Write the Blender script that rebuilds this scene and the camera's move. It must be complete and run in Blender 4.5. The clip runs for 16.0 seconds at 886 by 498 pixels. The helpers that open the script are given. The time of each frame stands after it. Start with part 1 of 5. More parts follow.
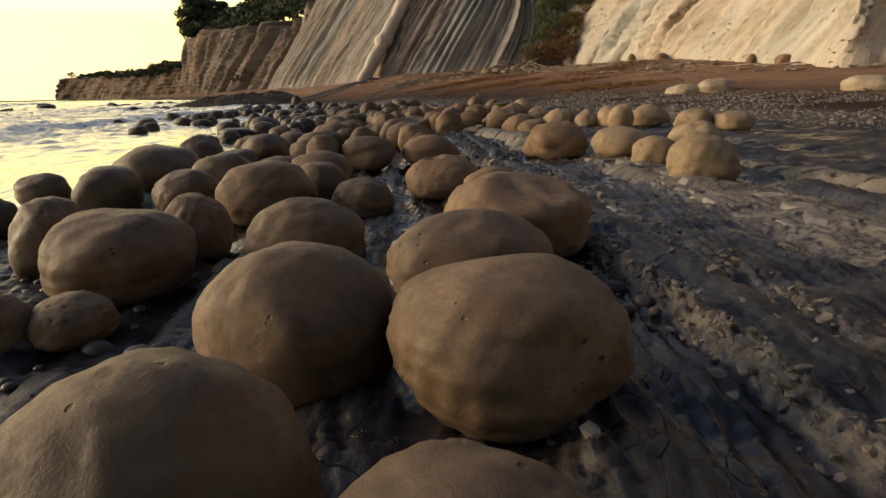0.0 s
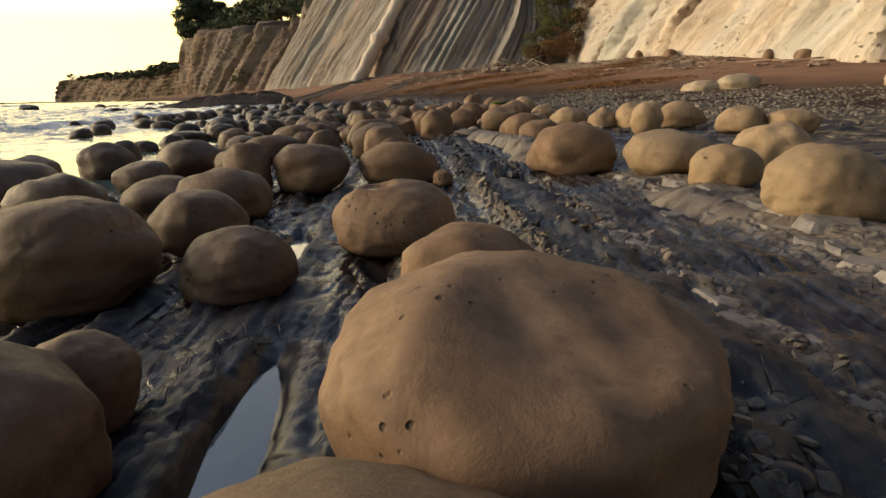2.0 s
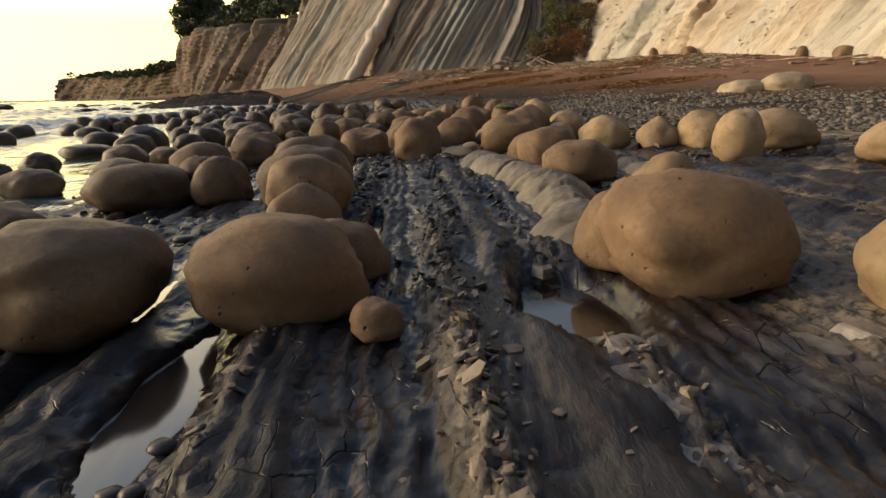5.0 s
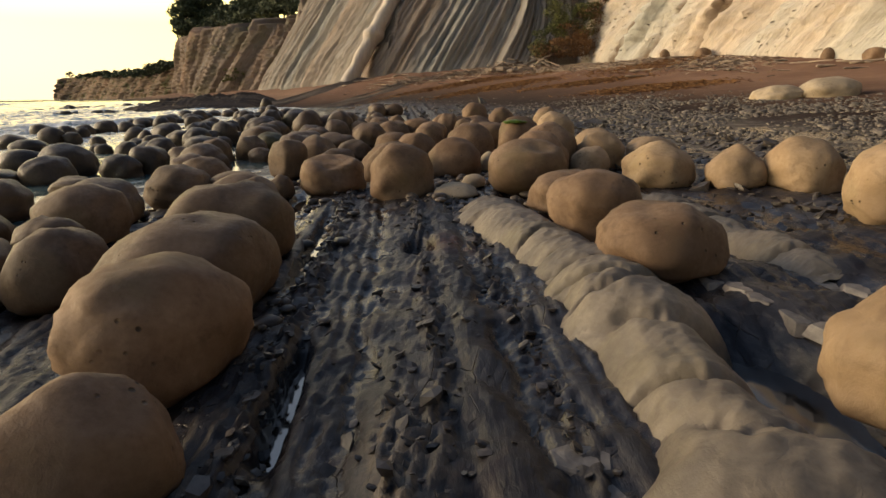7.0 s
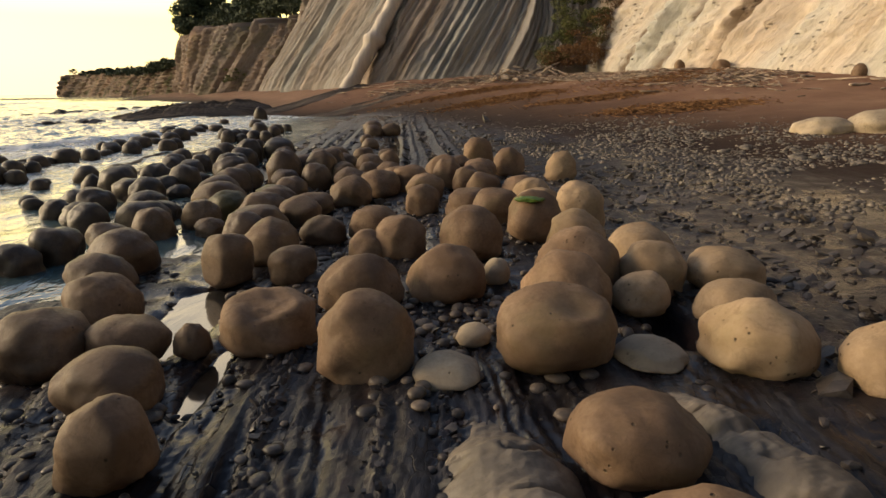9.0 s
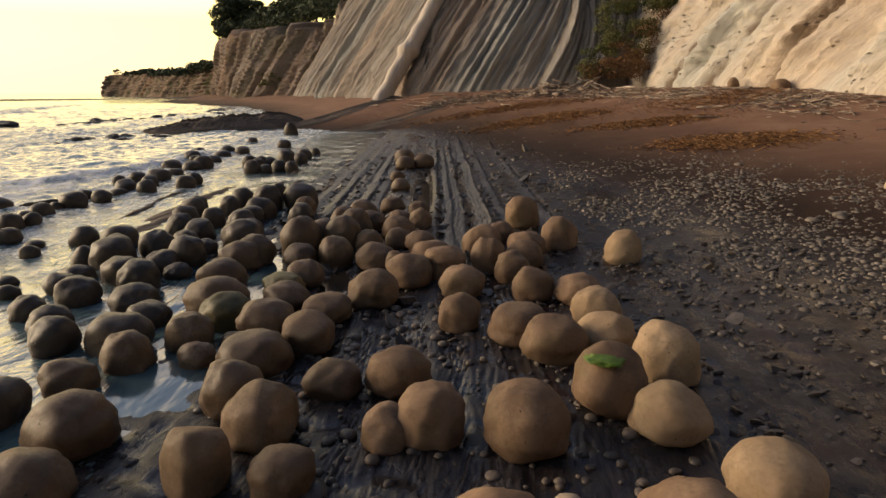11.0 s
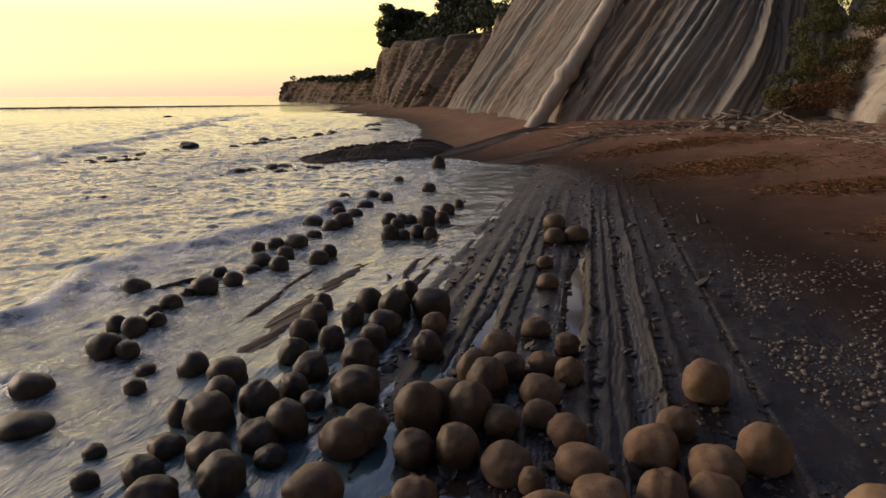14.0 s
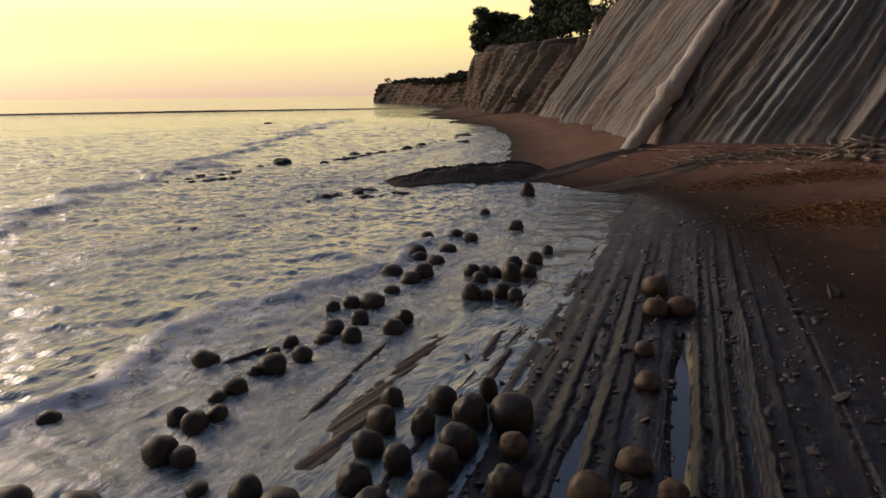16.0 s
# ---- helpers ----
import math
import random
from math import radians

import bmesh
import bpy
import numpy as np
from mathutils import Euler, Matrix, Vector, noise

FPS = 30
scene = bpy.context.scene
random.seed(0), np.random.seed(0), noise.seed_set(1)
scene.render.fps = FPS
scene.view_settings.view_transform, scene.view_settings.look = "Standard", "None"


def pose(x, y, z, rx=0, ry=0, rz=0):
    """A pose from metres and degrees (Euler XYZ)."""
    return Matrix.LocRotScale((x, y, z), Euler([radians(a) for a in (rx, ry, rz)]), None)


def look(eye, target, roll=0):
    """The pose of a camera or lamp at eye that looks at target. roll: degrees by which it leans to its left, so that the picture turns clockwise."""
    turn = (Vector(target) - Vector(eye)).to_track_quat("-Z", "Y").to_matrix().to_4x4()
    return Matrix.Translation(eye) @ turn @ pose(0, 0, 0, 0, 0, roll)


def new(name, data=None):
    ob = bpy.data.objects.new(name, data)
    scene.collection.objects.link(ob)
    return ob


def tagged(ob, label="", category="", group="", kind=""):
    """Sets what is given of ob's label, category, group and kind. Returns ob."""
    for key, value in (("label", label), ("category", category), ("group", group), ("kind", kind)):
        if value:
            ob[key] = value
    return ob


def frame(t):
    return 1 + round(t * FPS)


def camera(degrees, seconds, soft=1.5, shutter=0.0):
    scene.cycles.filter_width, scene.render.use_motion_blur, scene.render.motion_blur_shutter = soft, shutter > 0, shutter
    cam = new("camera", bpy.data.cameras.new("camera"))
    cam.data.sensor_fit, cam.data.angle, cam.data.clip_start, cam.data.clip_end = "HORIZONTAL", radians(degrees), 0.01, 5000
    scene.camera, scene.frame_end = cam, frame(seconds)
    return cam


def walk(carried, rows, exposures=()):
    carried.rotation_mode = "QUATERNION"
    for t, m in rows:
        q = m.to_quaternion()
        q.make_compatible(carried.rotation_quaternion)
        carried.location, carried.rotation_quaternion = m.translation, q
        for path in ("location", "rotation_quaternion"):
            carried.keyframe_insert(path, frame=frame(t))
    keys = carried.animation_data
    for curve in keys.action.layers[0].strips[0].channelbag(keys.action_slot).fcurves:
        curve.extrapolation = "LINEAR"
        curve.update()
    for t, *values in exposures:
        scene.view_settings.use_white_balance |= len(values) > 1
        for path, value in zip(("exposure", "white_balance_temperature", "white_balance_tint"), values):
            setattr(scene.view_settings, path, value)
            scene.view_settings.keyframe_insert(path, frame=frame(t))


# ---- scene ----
cam = camera(72.0, 16.0)
PATH = [
    (0, (-0.006, 0.949, 1.233), (-0.008, 2.885, 0.729), -1.2),
    (0.5, (0.083, 1.671, 1.171), (0.079, 3.607, 0.668), -1.4),
    (1, (0.17, 2.334, 1.109), (0.166, 4.27, 0.608), -1.4),
    (1.5, (0.278, 3.007, 1.106), (0.272, 4.943, 0.604), -1.4),
    (2, (0.335, 3.733, 1.104), (0.328, 5.669, 0.602), -1.4),
    (2.5, (0.38, 4.482, 1.109), (0.372, 6.418, 0.607), -1.3),
    (3, (0.419, 5.225, 1.109), (0.411, 7.161, 0.607), -1.3),
    (3.5, (0.474, 5.917, 1.108), (0.466, 7.853, 0.605), -1.2),
    (4, (0.533, 6.605, 1.109), (0.521, 8.54, 0.606), -1.3),
    (6.5, (0.704, 9.965, 1.136), (0.693, 11.901, 0.636), -1.0),
    (7, (0.713, 10.64, 1.272), (0.701, 12.577, 0.772), -1.0),
    (7.5, (0.765, 11.309, 1.465), (0.751, 13.245, 0.965), -1.0),
    (8, (0.812, 11.956, 1.67), (0.798, 13.892, 1.168), -0.8),
    (8.5, (0.836, 12.639, 1.901), (0.822, 14.574, 1.398), -0.6),
    (9, (0.853, 13.339, 2.166), (0.832, 15.275, 1.662), -0.6),
    (9.5, (0.843, 14.068, 2.485), (0.806, 16.003, 1.978), -0.4),
    (12, (0.465, 16.704, 3.952), (0.25, 18.63, 3.458), -0.4),
    (12.5, (0.346, 17.282, 4.319), (0.07, 19.201, 3.829), -0.4),
    (13, (0.306, 17.855, 4.714), (-0.057, 19.76, 4.224), -0.3),
    (13.5, (0.26, 18.454, 5.133), (-0.213, 20.333, 4.641), -0.3),
    (14, (0.201, 19.061, 5.567), (-0.387, 20.908, 5.075), -0.3),
    (14.5, (0.12, 19.638, 6.008), (-0.567, 21.451, 5.518), -0.5),
    (15, (-0.165, 20.231, 6.448), (-0.937, 22.009, 5.957), -0.3),
    (15.5, (-0.314, 20.731, 6.864), (-1.134, 22.489, 6.375), -0.5),
    (16, (-0.463, 21.232, 7.338), (-1.316, 22.973, 6.847), -0.6),
]
walk(cam, [(t, look(eye, target, roll)) for t, eye, target, roll in PATH],
     exposures=[(0.0, 0.38, 6050, 0), (1.0, 0.52, 6050, 0), (2.5, 0.62, 6050, 0), (9.0, 0.58, 6100, 2), (12.5, 0.08, 5900, 10), (16.0, -0.66, 5500, 13)])

# ---- world and sun ----
SUN_FROM = Vector((-0.94, 0.12, 0.3)).normalized()
world = bpy.data.worlds.new("evening_sky")
scene.world = world
world.use_nodes = True
wn, wl = world.node_tree.nodes, world.node_tree.links
sky = wn.new("ShaderNodeTexSky")
sky.sky_type, sky.sun_disc = "NISHITA", False
sky.sun_elevation = math.asin(SUN_FROM.z)
sky.sun_rotation = math.atan2(SUN_FROM.x, SUN_FROM.y)
sky.air_density, sky.dust_density, sky.ozone_density = 1.0, 1.5, 1.5
wn["Background"].inputs[1].default_value = 0.03
# evening haze over the sea: a second layer of air, brightest towards the sun
haze_at, haze_xyz, haze_ramp = wn.new("ShaderNodeTexCoord"), wn.new("ShaderNodeSeparateXYZ"), wn.new("ShaderNodeValToRGB")
wl.new(haze_at.outputs["Generated"], haze_xyz.inputs[0])
for k, (at, tone) in enumerate(((0.0, (0.98, 0.6, 0.36)), (0.04, (1.2, 0.84, 0.34)), (0.1, (1.75, 1.26, 0.3)), (0.16, (1.75, 1.24, 0.56)), (0.25, (1.35, 1.0, 0.66)), (0.36, (0.37, 0.37, 0.41)), (0.55, (0.26, 0.28, 0.37)), (1.0, (0.14, 0.17, 0.27)))):
    stop = haze_ramp.color_ramp.elements[k] if k < 2 else haze_ramp.color_ramp.elements.new(at)
    stop.position, stop.color = at, (*tone, 1)
towards = wn.new("ShaderNodeVectorMath")
towards.operation = "DOT_PRODUCT"
towards.inputs[1].default_value = (-0.88, 0.47, 0.0)
wl.new(haze_at.outputs["Generated"], towards.inputs[0])
side = wn.new("ShaderNodeMapRange")
side.interpolation_type = "SMOOTHSTEP"
for key, v in zip(("From Min", "From Max", "To Min", "To Max"), (0.4, 0.95, 1.1, 0.34)):
    side.inputs[key].default_value = v
wl.new(towards.outputs["Value"], side.inputs[0])


def sky_math(how, a, b):
    node = wn.new("ShaderNodeMath")
    node.operation = how
    for sock, v in zip(node.inputs, (a, b)):
        if isinstance(v, (int, float)):
            sock.default_value = v
        else:
            wl.new(v, sock)
    return node.outputs[0]


rest = sky_math("MAXIMUM", sky_math("SUBTRACT", haze_xyz.outputs[2], 0.13), 0.0)
wl.new(sky_math("ADD", sky_math("MINIMUM", haze_xyz.outputs[2], 0.13), sky_math("MULTIPLY", rest, side.outputs[0])), haze_ramp.inputs[0])
share_of = wn.new("ShaderNodeMapRange")
share_of.interpolation_type = "SMOOTHSTEP"
for key, v in zip(("From Min", "From Max", "To Min", "To Max"), (-0.5, 0.95, 0.1, 1.06)):
    share_of.inputs[key].default_value = v
wl.new(towards.outputs["Value"], share_of.inputs[0])
haze = wn.new("ShaderNodeBackground")
wl.new(haze_ramp.outputs[0], haze.inputs[0])
wl.new(sky_math("MULTIPLY", share_of.outputs[0], sky_math("ADD", sky_math("MULTIPLY", side.outputs[0], -0.25), 1.27)), haze.inputs[1])
both = wn.new("ShaderNodeAddShader")
wl.new(sky.outputs[0], wn["Background"].inputs[0])
wl.new(wn["Background"].outputs[0], both.inputs[0])
wl.new(haze.outputs[0], both.inputs[1])
wl.new(both.outputs[0], wn["World Output"].inputs["Surface"])
sun = new("sun", bpy.data.lights.new("sun", "SUN"))
sun.data.energy, sun.data.angle, sun.data.color = 2.4, radians(32), (1.0, 0.71, 0.46)
sun.matrix_world = look(SUN_FROM * 100, (0, 0, 0))


# ---- materials ----
class Nodes:
    """A material and short ways to wire it."""

    def __init__(self, name, rough=0.6, spec=0.5):
        self.m = bpy.data.materials.new(name)
        self.m.use_nodes = True
        self.t = self.m.node_tree
        self.b = self.t.nodes["Principled BSDF"]
        self.b.inputs["Roughness"].default_value = rough
        self.b.inputs["Specular IOR Level"].default_value = spec

    def n(self, kind, **sets):
        node = self.t.nodes.new(kind)
        for key, value in sets.items():
            node.inputs[key.replace("_", " ")].default_value = value
        return node

    def link(self, a, b):
        self.t.links.new(a, b)

    def coords(self, scale=(1, 1, 1), turn=0.0, generated="Object"):
        tc, mp = self.n("ShaderNodeTexCoord"), self.n("ShaderNodeMapping")
        mp.inputs["Scale"].default_value = scale
        mp.inputs["Rotation"].default_value = (0, 0, turn)
        self.link(tc.outputs[generated], mp.inputs[0])
        return mp.outputs[0]

    def noise(self, vec, scale, detail=4, rough=0.55, dist=0.0):
        node = self.n("ShaderNodeTexNoise", Scale=scale, Detail=detail, Roughness=rough, Distortion=dist)
        if vec is not None:
            self.link(vec, node.inputs["Vector"])
        return node.outputs[0]

    def ramp(self, fac, *stops):
        node = self.n("ShaderNodeValToRGB")
        el = node.color_ramp.elements
        for k, (p, c) in enumerate(stops):
            e = el[k] if k < 2 else el.new(p)
            e.position, e.color = p, (*c, 1) if len(c) == 3 else c
        self.link(fac, node.inputs[0])
        return node.outputs[0]

    def span(self, fac, lo, hi, a=0.0, b=1.0):
        node = self.n("ShaderNodeMapRange")
        for key, v in zip(("From Min", "From Max", "To Min", "To Max"), (lo, hi, a, b)):
            node.inputs[key].default_value = v
        self.link(fac, node.inputs[0])
        return node.outputs[0]

    def mix(self, fac, a, b, how="MIX"):
        node = self.t.nodes.new("ShaderNodeMix")
        node.data_type, node.blend_type = "RGBA", how
        for sock, v in ((node.inputs[0], fac), (node.inputs[6], a), (node.inputs[7], b)):
            if isinstance(v, (int, float)):
                sock.default_value = v
            elif isinstance(v, tuple):
                sock.default_value = (*v, 1)
            else:
                self.link(v, sock)
        return node.outputs[2]

    def math(self, how, a, b=0.5):
        node = self.t.nodes.new("ShaderNodeMath")
        node.operation = how
        for sock, v in zip(node.inputs, (a, b)):
            if isinstance(v, (int, float)):
                sock.default_value = v
            else:
                self.link(v, sock)
        return node.outputs[0]

    def attr(self, name):
        node = self.t.nodes.new("ShaderNodeAttribute")
        node.attribute_name = name
        return node.outputs["Fac"]

    def random(self):
        return self.t.nodes.new("ShaderNodeObjectInfo").outputs["Random"]

    def island(self):
        return self.t.nodes.new("ShaderNodeNewGeometry").outputs["Random Per Island"]

    def bump(self, height, strength, distance, before=None):
        node = self.n("ShaderNodeBump", Strength=strength, Distance=distance)
        self.link(height, node.inputs["Height"])
        if before is not None:
            self.link(before, node.inputs["Normal"])
        return node.outputs[0]

    def done(self, color=None, rough=None, normal=None):
        if color is not None:
            self.link(color, self.b.inputs["Base Color"])
        if rough is not None:
            self.link(rough, self.b.inputs["Roughness"])
        if normal is not None:
            self.link(normal, self.b.inputs["Normal"])
        return self.m


def stone_material(name, dark, mid, light, rough, spec, bored=1.0):
    k = Nodes(name, spec=spec)
    rnd = k.random()
    shift = k.t.nodes.new("ShaderNodeVectorMath")
    k.link(k.coords(), shift.inputs[0])
    k.link(k.math("MULTIPLY", rnd, 61.0), shift.inputs[1])
    c = shift.outputs[0]
    big = k.noise(c, 2.2, 3)
    fine = k.noise(c, 26, 6, 0.65)
    grit = k.noise(c, 160, 2)
    col = k.ramp(big, (0.3, dark), (0.52, mid), (0.72, light))
    col = k.mix(k.span(fine, 0.35, 0.7, 0.0, 0.5), col, dark)
    blot = k.noise(c, 7.0, 5, 0.7, 0.4)
    col = k.mix(k.span(blot, 0.52, 0.68, 0.0, 0.5), col, tuple(0.62 * v for v in dark))
    col = k.mix(k.span(k.noise(c, 1.3, 4, 0.6), 0.55, 0.7, 0.0, 0.35), col, (mid[0] * 0.8, mid[0] * 0.68, mid[0] * 0.36))
    tone = k.mix(rnd, (0.78, 0.76, 0.74), (1.14, 1.1, 1.04))
    col = k.mix(1.0, col, tone, "MULTIPLY")
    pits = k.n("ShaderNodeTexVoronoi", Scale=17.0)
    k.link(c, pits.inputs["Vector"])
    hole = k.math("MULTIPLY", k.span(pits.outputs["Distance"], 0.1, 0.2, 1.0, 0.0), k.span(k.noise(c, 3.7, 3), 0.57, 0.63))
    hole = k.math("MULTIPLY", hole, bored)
    # insides of the borings: shade put into the colour, nearly black
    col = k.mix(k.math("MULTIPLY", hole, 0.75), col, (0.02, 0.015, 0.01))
    nrm = k.bump(blot, 0.3, 0.025)
    nrm = k.bump(fine, 0.22, 0.008, nrm)
    nrm = k.bump(grit, 0.35, 0.003, nrm)
    nrm = k.bump(hole, 0.9, -0.012, nrm)
    return k.done(col, k.span(fine, 0.3, 0.7, rough - 0.1, rough + 0.12), nrm)


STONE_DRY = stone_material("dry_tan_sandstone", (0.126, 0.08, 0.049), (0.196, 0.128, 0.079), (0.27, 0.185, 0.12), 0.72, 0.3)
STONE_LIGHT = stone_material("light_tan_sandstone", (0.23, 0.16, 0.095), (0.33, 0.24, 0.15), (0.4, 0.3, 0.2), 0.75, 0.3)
# the dry sandstone made darker: seaward damp plus shade put into the colour
STONE_BROWN_SHADED = stone_material("shaded_brown_sandstone", (0.088, 0.057, 0.034), (0.142, 0.093, 0.056), (0.2, 0.136, 0.087), 0.66, 0.35)
STONE_DAMP = stone_material("damp_brown_sandstone", (0.07, 0.044, 0.025), (0.115, 0.074, 0.042), (0.17, 0.115, 0.068), 0.56, 0.4)
STONE_WET = stone_material("wet_dark_sandstone", (0.035, 0.025, 0.017), (0.06, 0.043, 0.028), (0.1, 0.072, 0.047), 0.5, 0.42)
STONE_PALE = stone_material("pale_bleached_sandstone", (0.26, 0.21, 0.15), (0.36, 0.3, 0.22), (0.45, 0.385, 0.29), 0.8, 0.3)
STONE_MOSS = stone_material("weed_stained_sandstone", (0.055, 0.05, 0.014), (0.11, 0.09, 0.028), (0.19, 0.13, 0.06), 0.55, 0.4)
STRIKE = 0.075  # the beds run this much seaward for each metre ahead


def ground_material():
    k = Nodes("wet_mudstone_and_sand", spec=0.4)
    lean = math.atan(STRIKE)
    long = k.coords((1, 0.09, 1), lean)
    c = k.coords()
    sand, tan, wet, rust = k.attr("sand"), k.attr("tan"), k.attr("wet"), k.attr("rust")
    beds = k.noise(long, 5.0, 8, 0.62)
    thin = k.noise(long, 30.0, 6, 0.65)
    flakes = k.noise(c, 17, 6, 0.68)
    patch = k.noise(k.coords((1, 0.4, 1), lean), 2.6, 6, 0.65)
    grit = k.noise(c, 120, 3, 0.7)
    # split chips, longer along the beds
    chips = k.n("ShaderNodeTexVoronoi", Scale=24.0)
    k.link(k.mix(0.04, k.coords((1.0, 0.38, 1.0), lean), k.noise(c, 9.0, 4)), chips.inputs["Vector"])
    chip = k.n("ShaderNodeSeparateColor")
    k.link(chips.outputs["Color"], chip.inputs[0])
    broken = k.span(k.math("ADD", patch, k.math("MULTIPLY", tan, 0.35)), 0.44, 0.62)
    rock = k.ramp(beds, (0.3, (0.0062, 0.0054, 0.006)), (0.5, (0.0135, 0.012, 0.0135)), (0.7, (0.03, 0.0275, 0.0305)))
    rock = k.mix(k.span(patch, 0.52, 0.66, 0, 0.45), rock, (0.042, 0.04, 0.045))
    rock = k.mix(k.span(patch, 0.47, 0.36, 0, 0.7), rock, (0.028, 0.017, 0.015))
    rock = k.mix(k.math("MULTIPLY", broken, k.span(chip.outputs[0], 0.0, 1.0, 0.0, 0.55)), rock, (0.062, 0.056, 0.056))
    rock = k.mix(k.math("MULTIPLY", broken, k.span(chip.outputs[1], 0.6, 1.0, 0.0, 0.7)), rock, (0.014, 0.011, 0.011))
    rock = k.mix(k.span(k.noise(c, 1.4, 5, 0.65), 0.58, 0.72, 0, 0.4), rock, (0.065, 0.036, 0.019))
    rock = k.mix(k.span(thin, 0.56, 0.7, 0, 0.25), rock, (0.085, 0.072, 0.067))
    rock = k.mix(k.math("MULTIPLY", tan, k.span(flakes, 0.4, 0.54, 0.0, 0.85)), rock, (0.24, 0.2, 0.15))
    rock = k.mix(k.math("MULTIPLY", rust, k.span(flakes, 0.35, 0.5)), rock, (0.07, 0.026, 0.012))
    cells = k.n("ShaderNodeTexVoronoi", Scale=6.5)
    cells.feature = "DISTANCE_TO_EDGE"
    k.link(k.mix(0.05, k.coords((1.2, 0.55, 1), lean), k.noise(c, 3.0, 4)), cells.inputs["Vector"])
    crack = k.math("MULTIPLY", k.span(cells.outputs["Distance"], 0.0, 0.02, 1.0, 0.0), k.span(patch, 0.52, 0.62))
    rock = k.mix(k.math("MULTIPLY", crack, 0.8), rock, (0.012, 0.01, 0.01))
    dune = k.noise(c, 0.35, 5)
    shore = k.ramp(dune, (0.3, (0.165, 0.089, 0.056)), (0.55, (0.23, 0.128, 0.08)), (0.75, (0.28, 0.17, 0.108)))
    shore = k.mix(k.span(grit, 0.4, 0.7, 0, 0.5), shore, (0.1, 0.062, 0.048))
    shore = k.mix(k.span(k.noise(c, 1.1, 7, 0.7), 0.5, 0.7, 0, 0.45), shore, (0.12, 0.056, 0.036))
    damp = k.mix(k.span(sand, 0.5, 1.4), (0.135, 0.125, 0.13), (1, 1, 1))
    shore = k.mix(1.0, shore, damp, "MULTIPLY")
    on_sand = k.span(k.math("ADD", sand, k.math("MULTIPLY", k.math("SUBTRACT", beds, 0.5), 0.25)), 0.2, 0.4)
    col = k.mix(on_sand, rock, shore)
    film = k.math("ADD", wet, k.math("MULTIPLY", k.math("SUBTRACT", k.noise(c, 2.3, 5), 0.5), 1.3))
    k.link(k.span(on_sand, 0.0, 1.0, 0.27, 0.15), k.b.inputs["Specular IOR Level"])
    gloss = k.span(film, 0.3, 0.7, 0.42, 0.08)
    gloss = k.math("ADD", gloss, k.span(flakes, 0.3, 0.7, -0.05, 0.1))
    rough = k.mix(on_sand, gloss, k.span(sand, 0.2, 0.7, 0.7, 0.92))
    dry = k.span(film, 0.4, 0.9, 1.0, 0.3)
    nrm = k.bump(k.math("MULTIPLY", thin, dry), 0.5, 0.014)
    nrm = k.bump(k.math("MULTIPLY", k.math("MULTIPLY", k.math("ADD", chip.outputs[2], k.math("MULTIPLY", chips.outputs["Distance"], -0.8)), broken), dry), 0.7, 0.014, nrm)
    nrm = k.bump(k.math("MULTIPLY", flakes, dry), 0.3, 0.012, nrm)
    nrm = k.bump(k.noise(c, 55, 5, 0.72), 0.22, 0.006, nrm)
    nrm = k.bump(crack, 1.0, -0.012, nrm)
    nrm = k.bump(k.math("MULTIPLY", grit, k.span(on_sand, 0, 1, 0.35, 1.0)), 0.3, 0.004, nrm)
    return k.done(col, rough, nrm)


def water_material():
    k = Nodes("sea_water", rough=0.06)
    k.b.inputs["IOR"].default_value = 2.1
    c = k.coords()
    swell = k.coords((1.0, 0.4, 1.0), radians(-24))
    chop = k.noise(swell, 1.15, 4, 0.55, 0.6)
    ripple = k.noise(swell, 4.5, 5, 0.65, 0.3)
    foam, calm = k.attr("foam"), k.attr("calm")
    run = k.coords((1.0, 0.6, 1.0), radians(-20))
    veins = k.noise(run, 0.75, 9, 0.68, 1.1)
    thread = k.span(k.math("ABSOLUTE", k.math("SUBTRACT", veins, 0.5)), 0.0, 0.075, 1.0, 0.0)
    small = k.noise(run, 2.6, 8, 0.7, 0.9)
    lace = k.span(k.math("ABSOLUTE", k.math("SUBTRACT", small, 0.5)), 0.0, 0.05, 1.0, 0.0)
    mottle = k.noise(run, 1.9, 9, 0.72, 0.8)
    veil = k.math("MULTIPLY", k.math("MAXIMUM", thread, k.math("MULTIPLY", lace, 0.8)), k.math("MULTIPLY", k.span(mottle, 0.36, 0.56), k.span(foam, 0.18, 0.6)))
    mass = k.span(k.math("ADD", foam, k.math("MULTIPLY", k.math("SUBTRACT", mottle, 0.5), 2.3)), 0.86, 1.2)
    white = k.math("MINIMUM", k.math("ADD", veil, mass), 0.94)
    col = k.mix(k.noise(c, 0.12, 3), (0.05, 0.1, 0.115), (0.1, 0.14, 0.148))
    col = k.mix(k.span(calm, 0.55, 1.0), col, (0.025, 0.02, 0.016))
    col = k.mix(white, col, (0.76, 0.77, 0.78))
    rough = k.span(white, 0.0, 1.0, 0.08, 0.6)
    live = k.math("SUBTRACT", 1.0, k.math("MULTIPLY", calm, 0.97))
    h = k.math("MULTIPLY", k.math("ADD", chop, k.math("MULTIPLY", ripple, 0.1)), live)
    nrm = k.bump(h, 1.0, 0.14)
    nrm = k.bump(white, 0.5, 0.05, nrm)
    return k.done(col, rough, nrm)


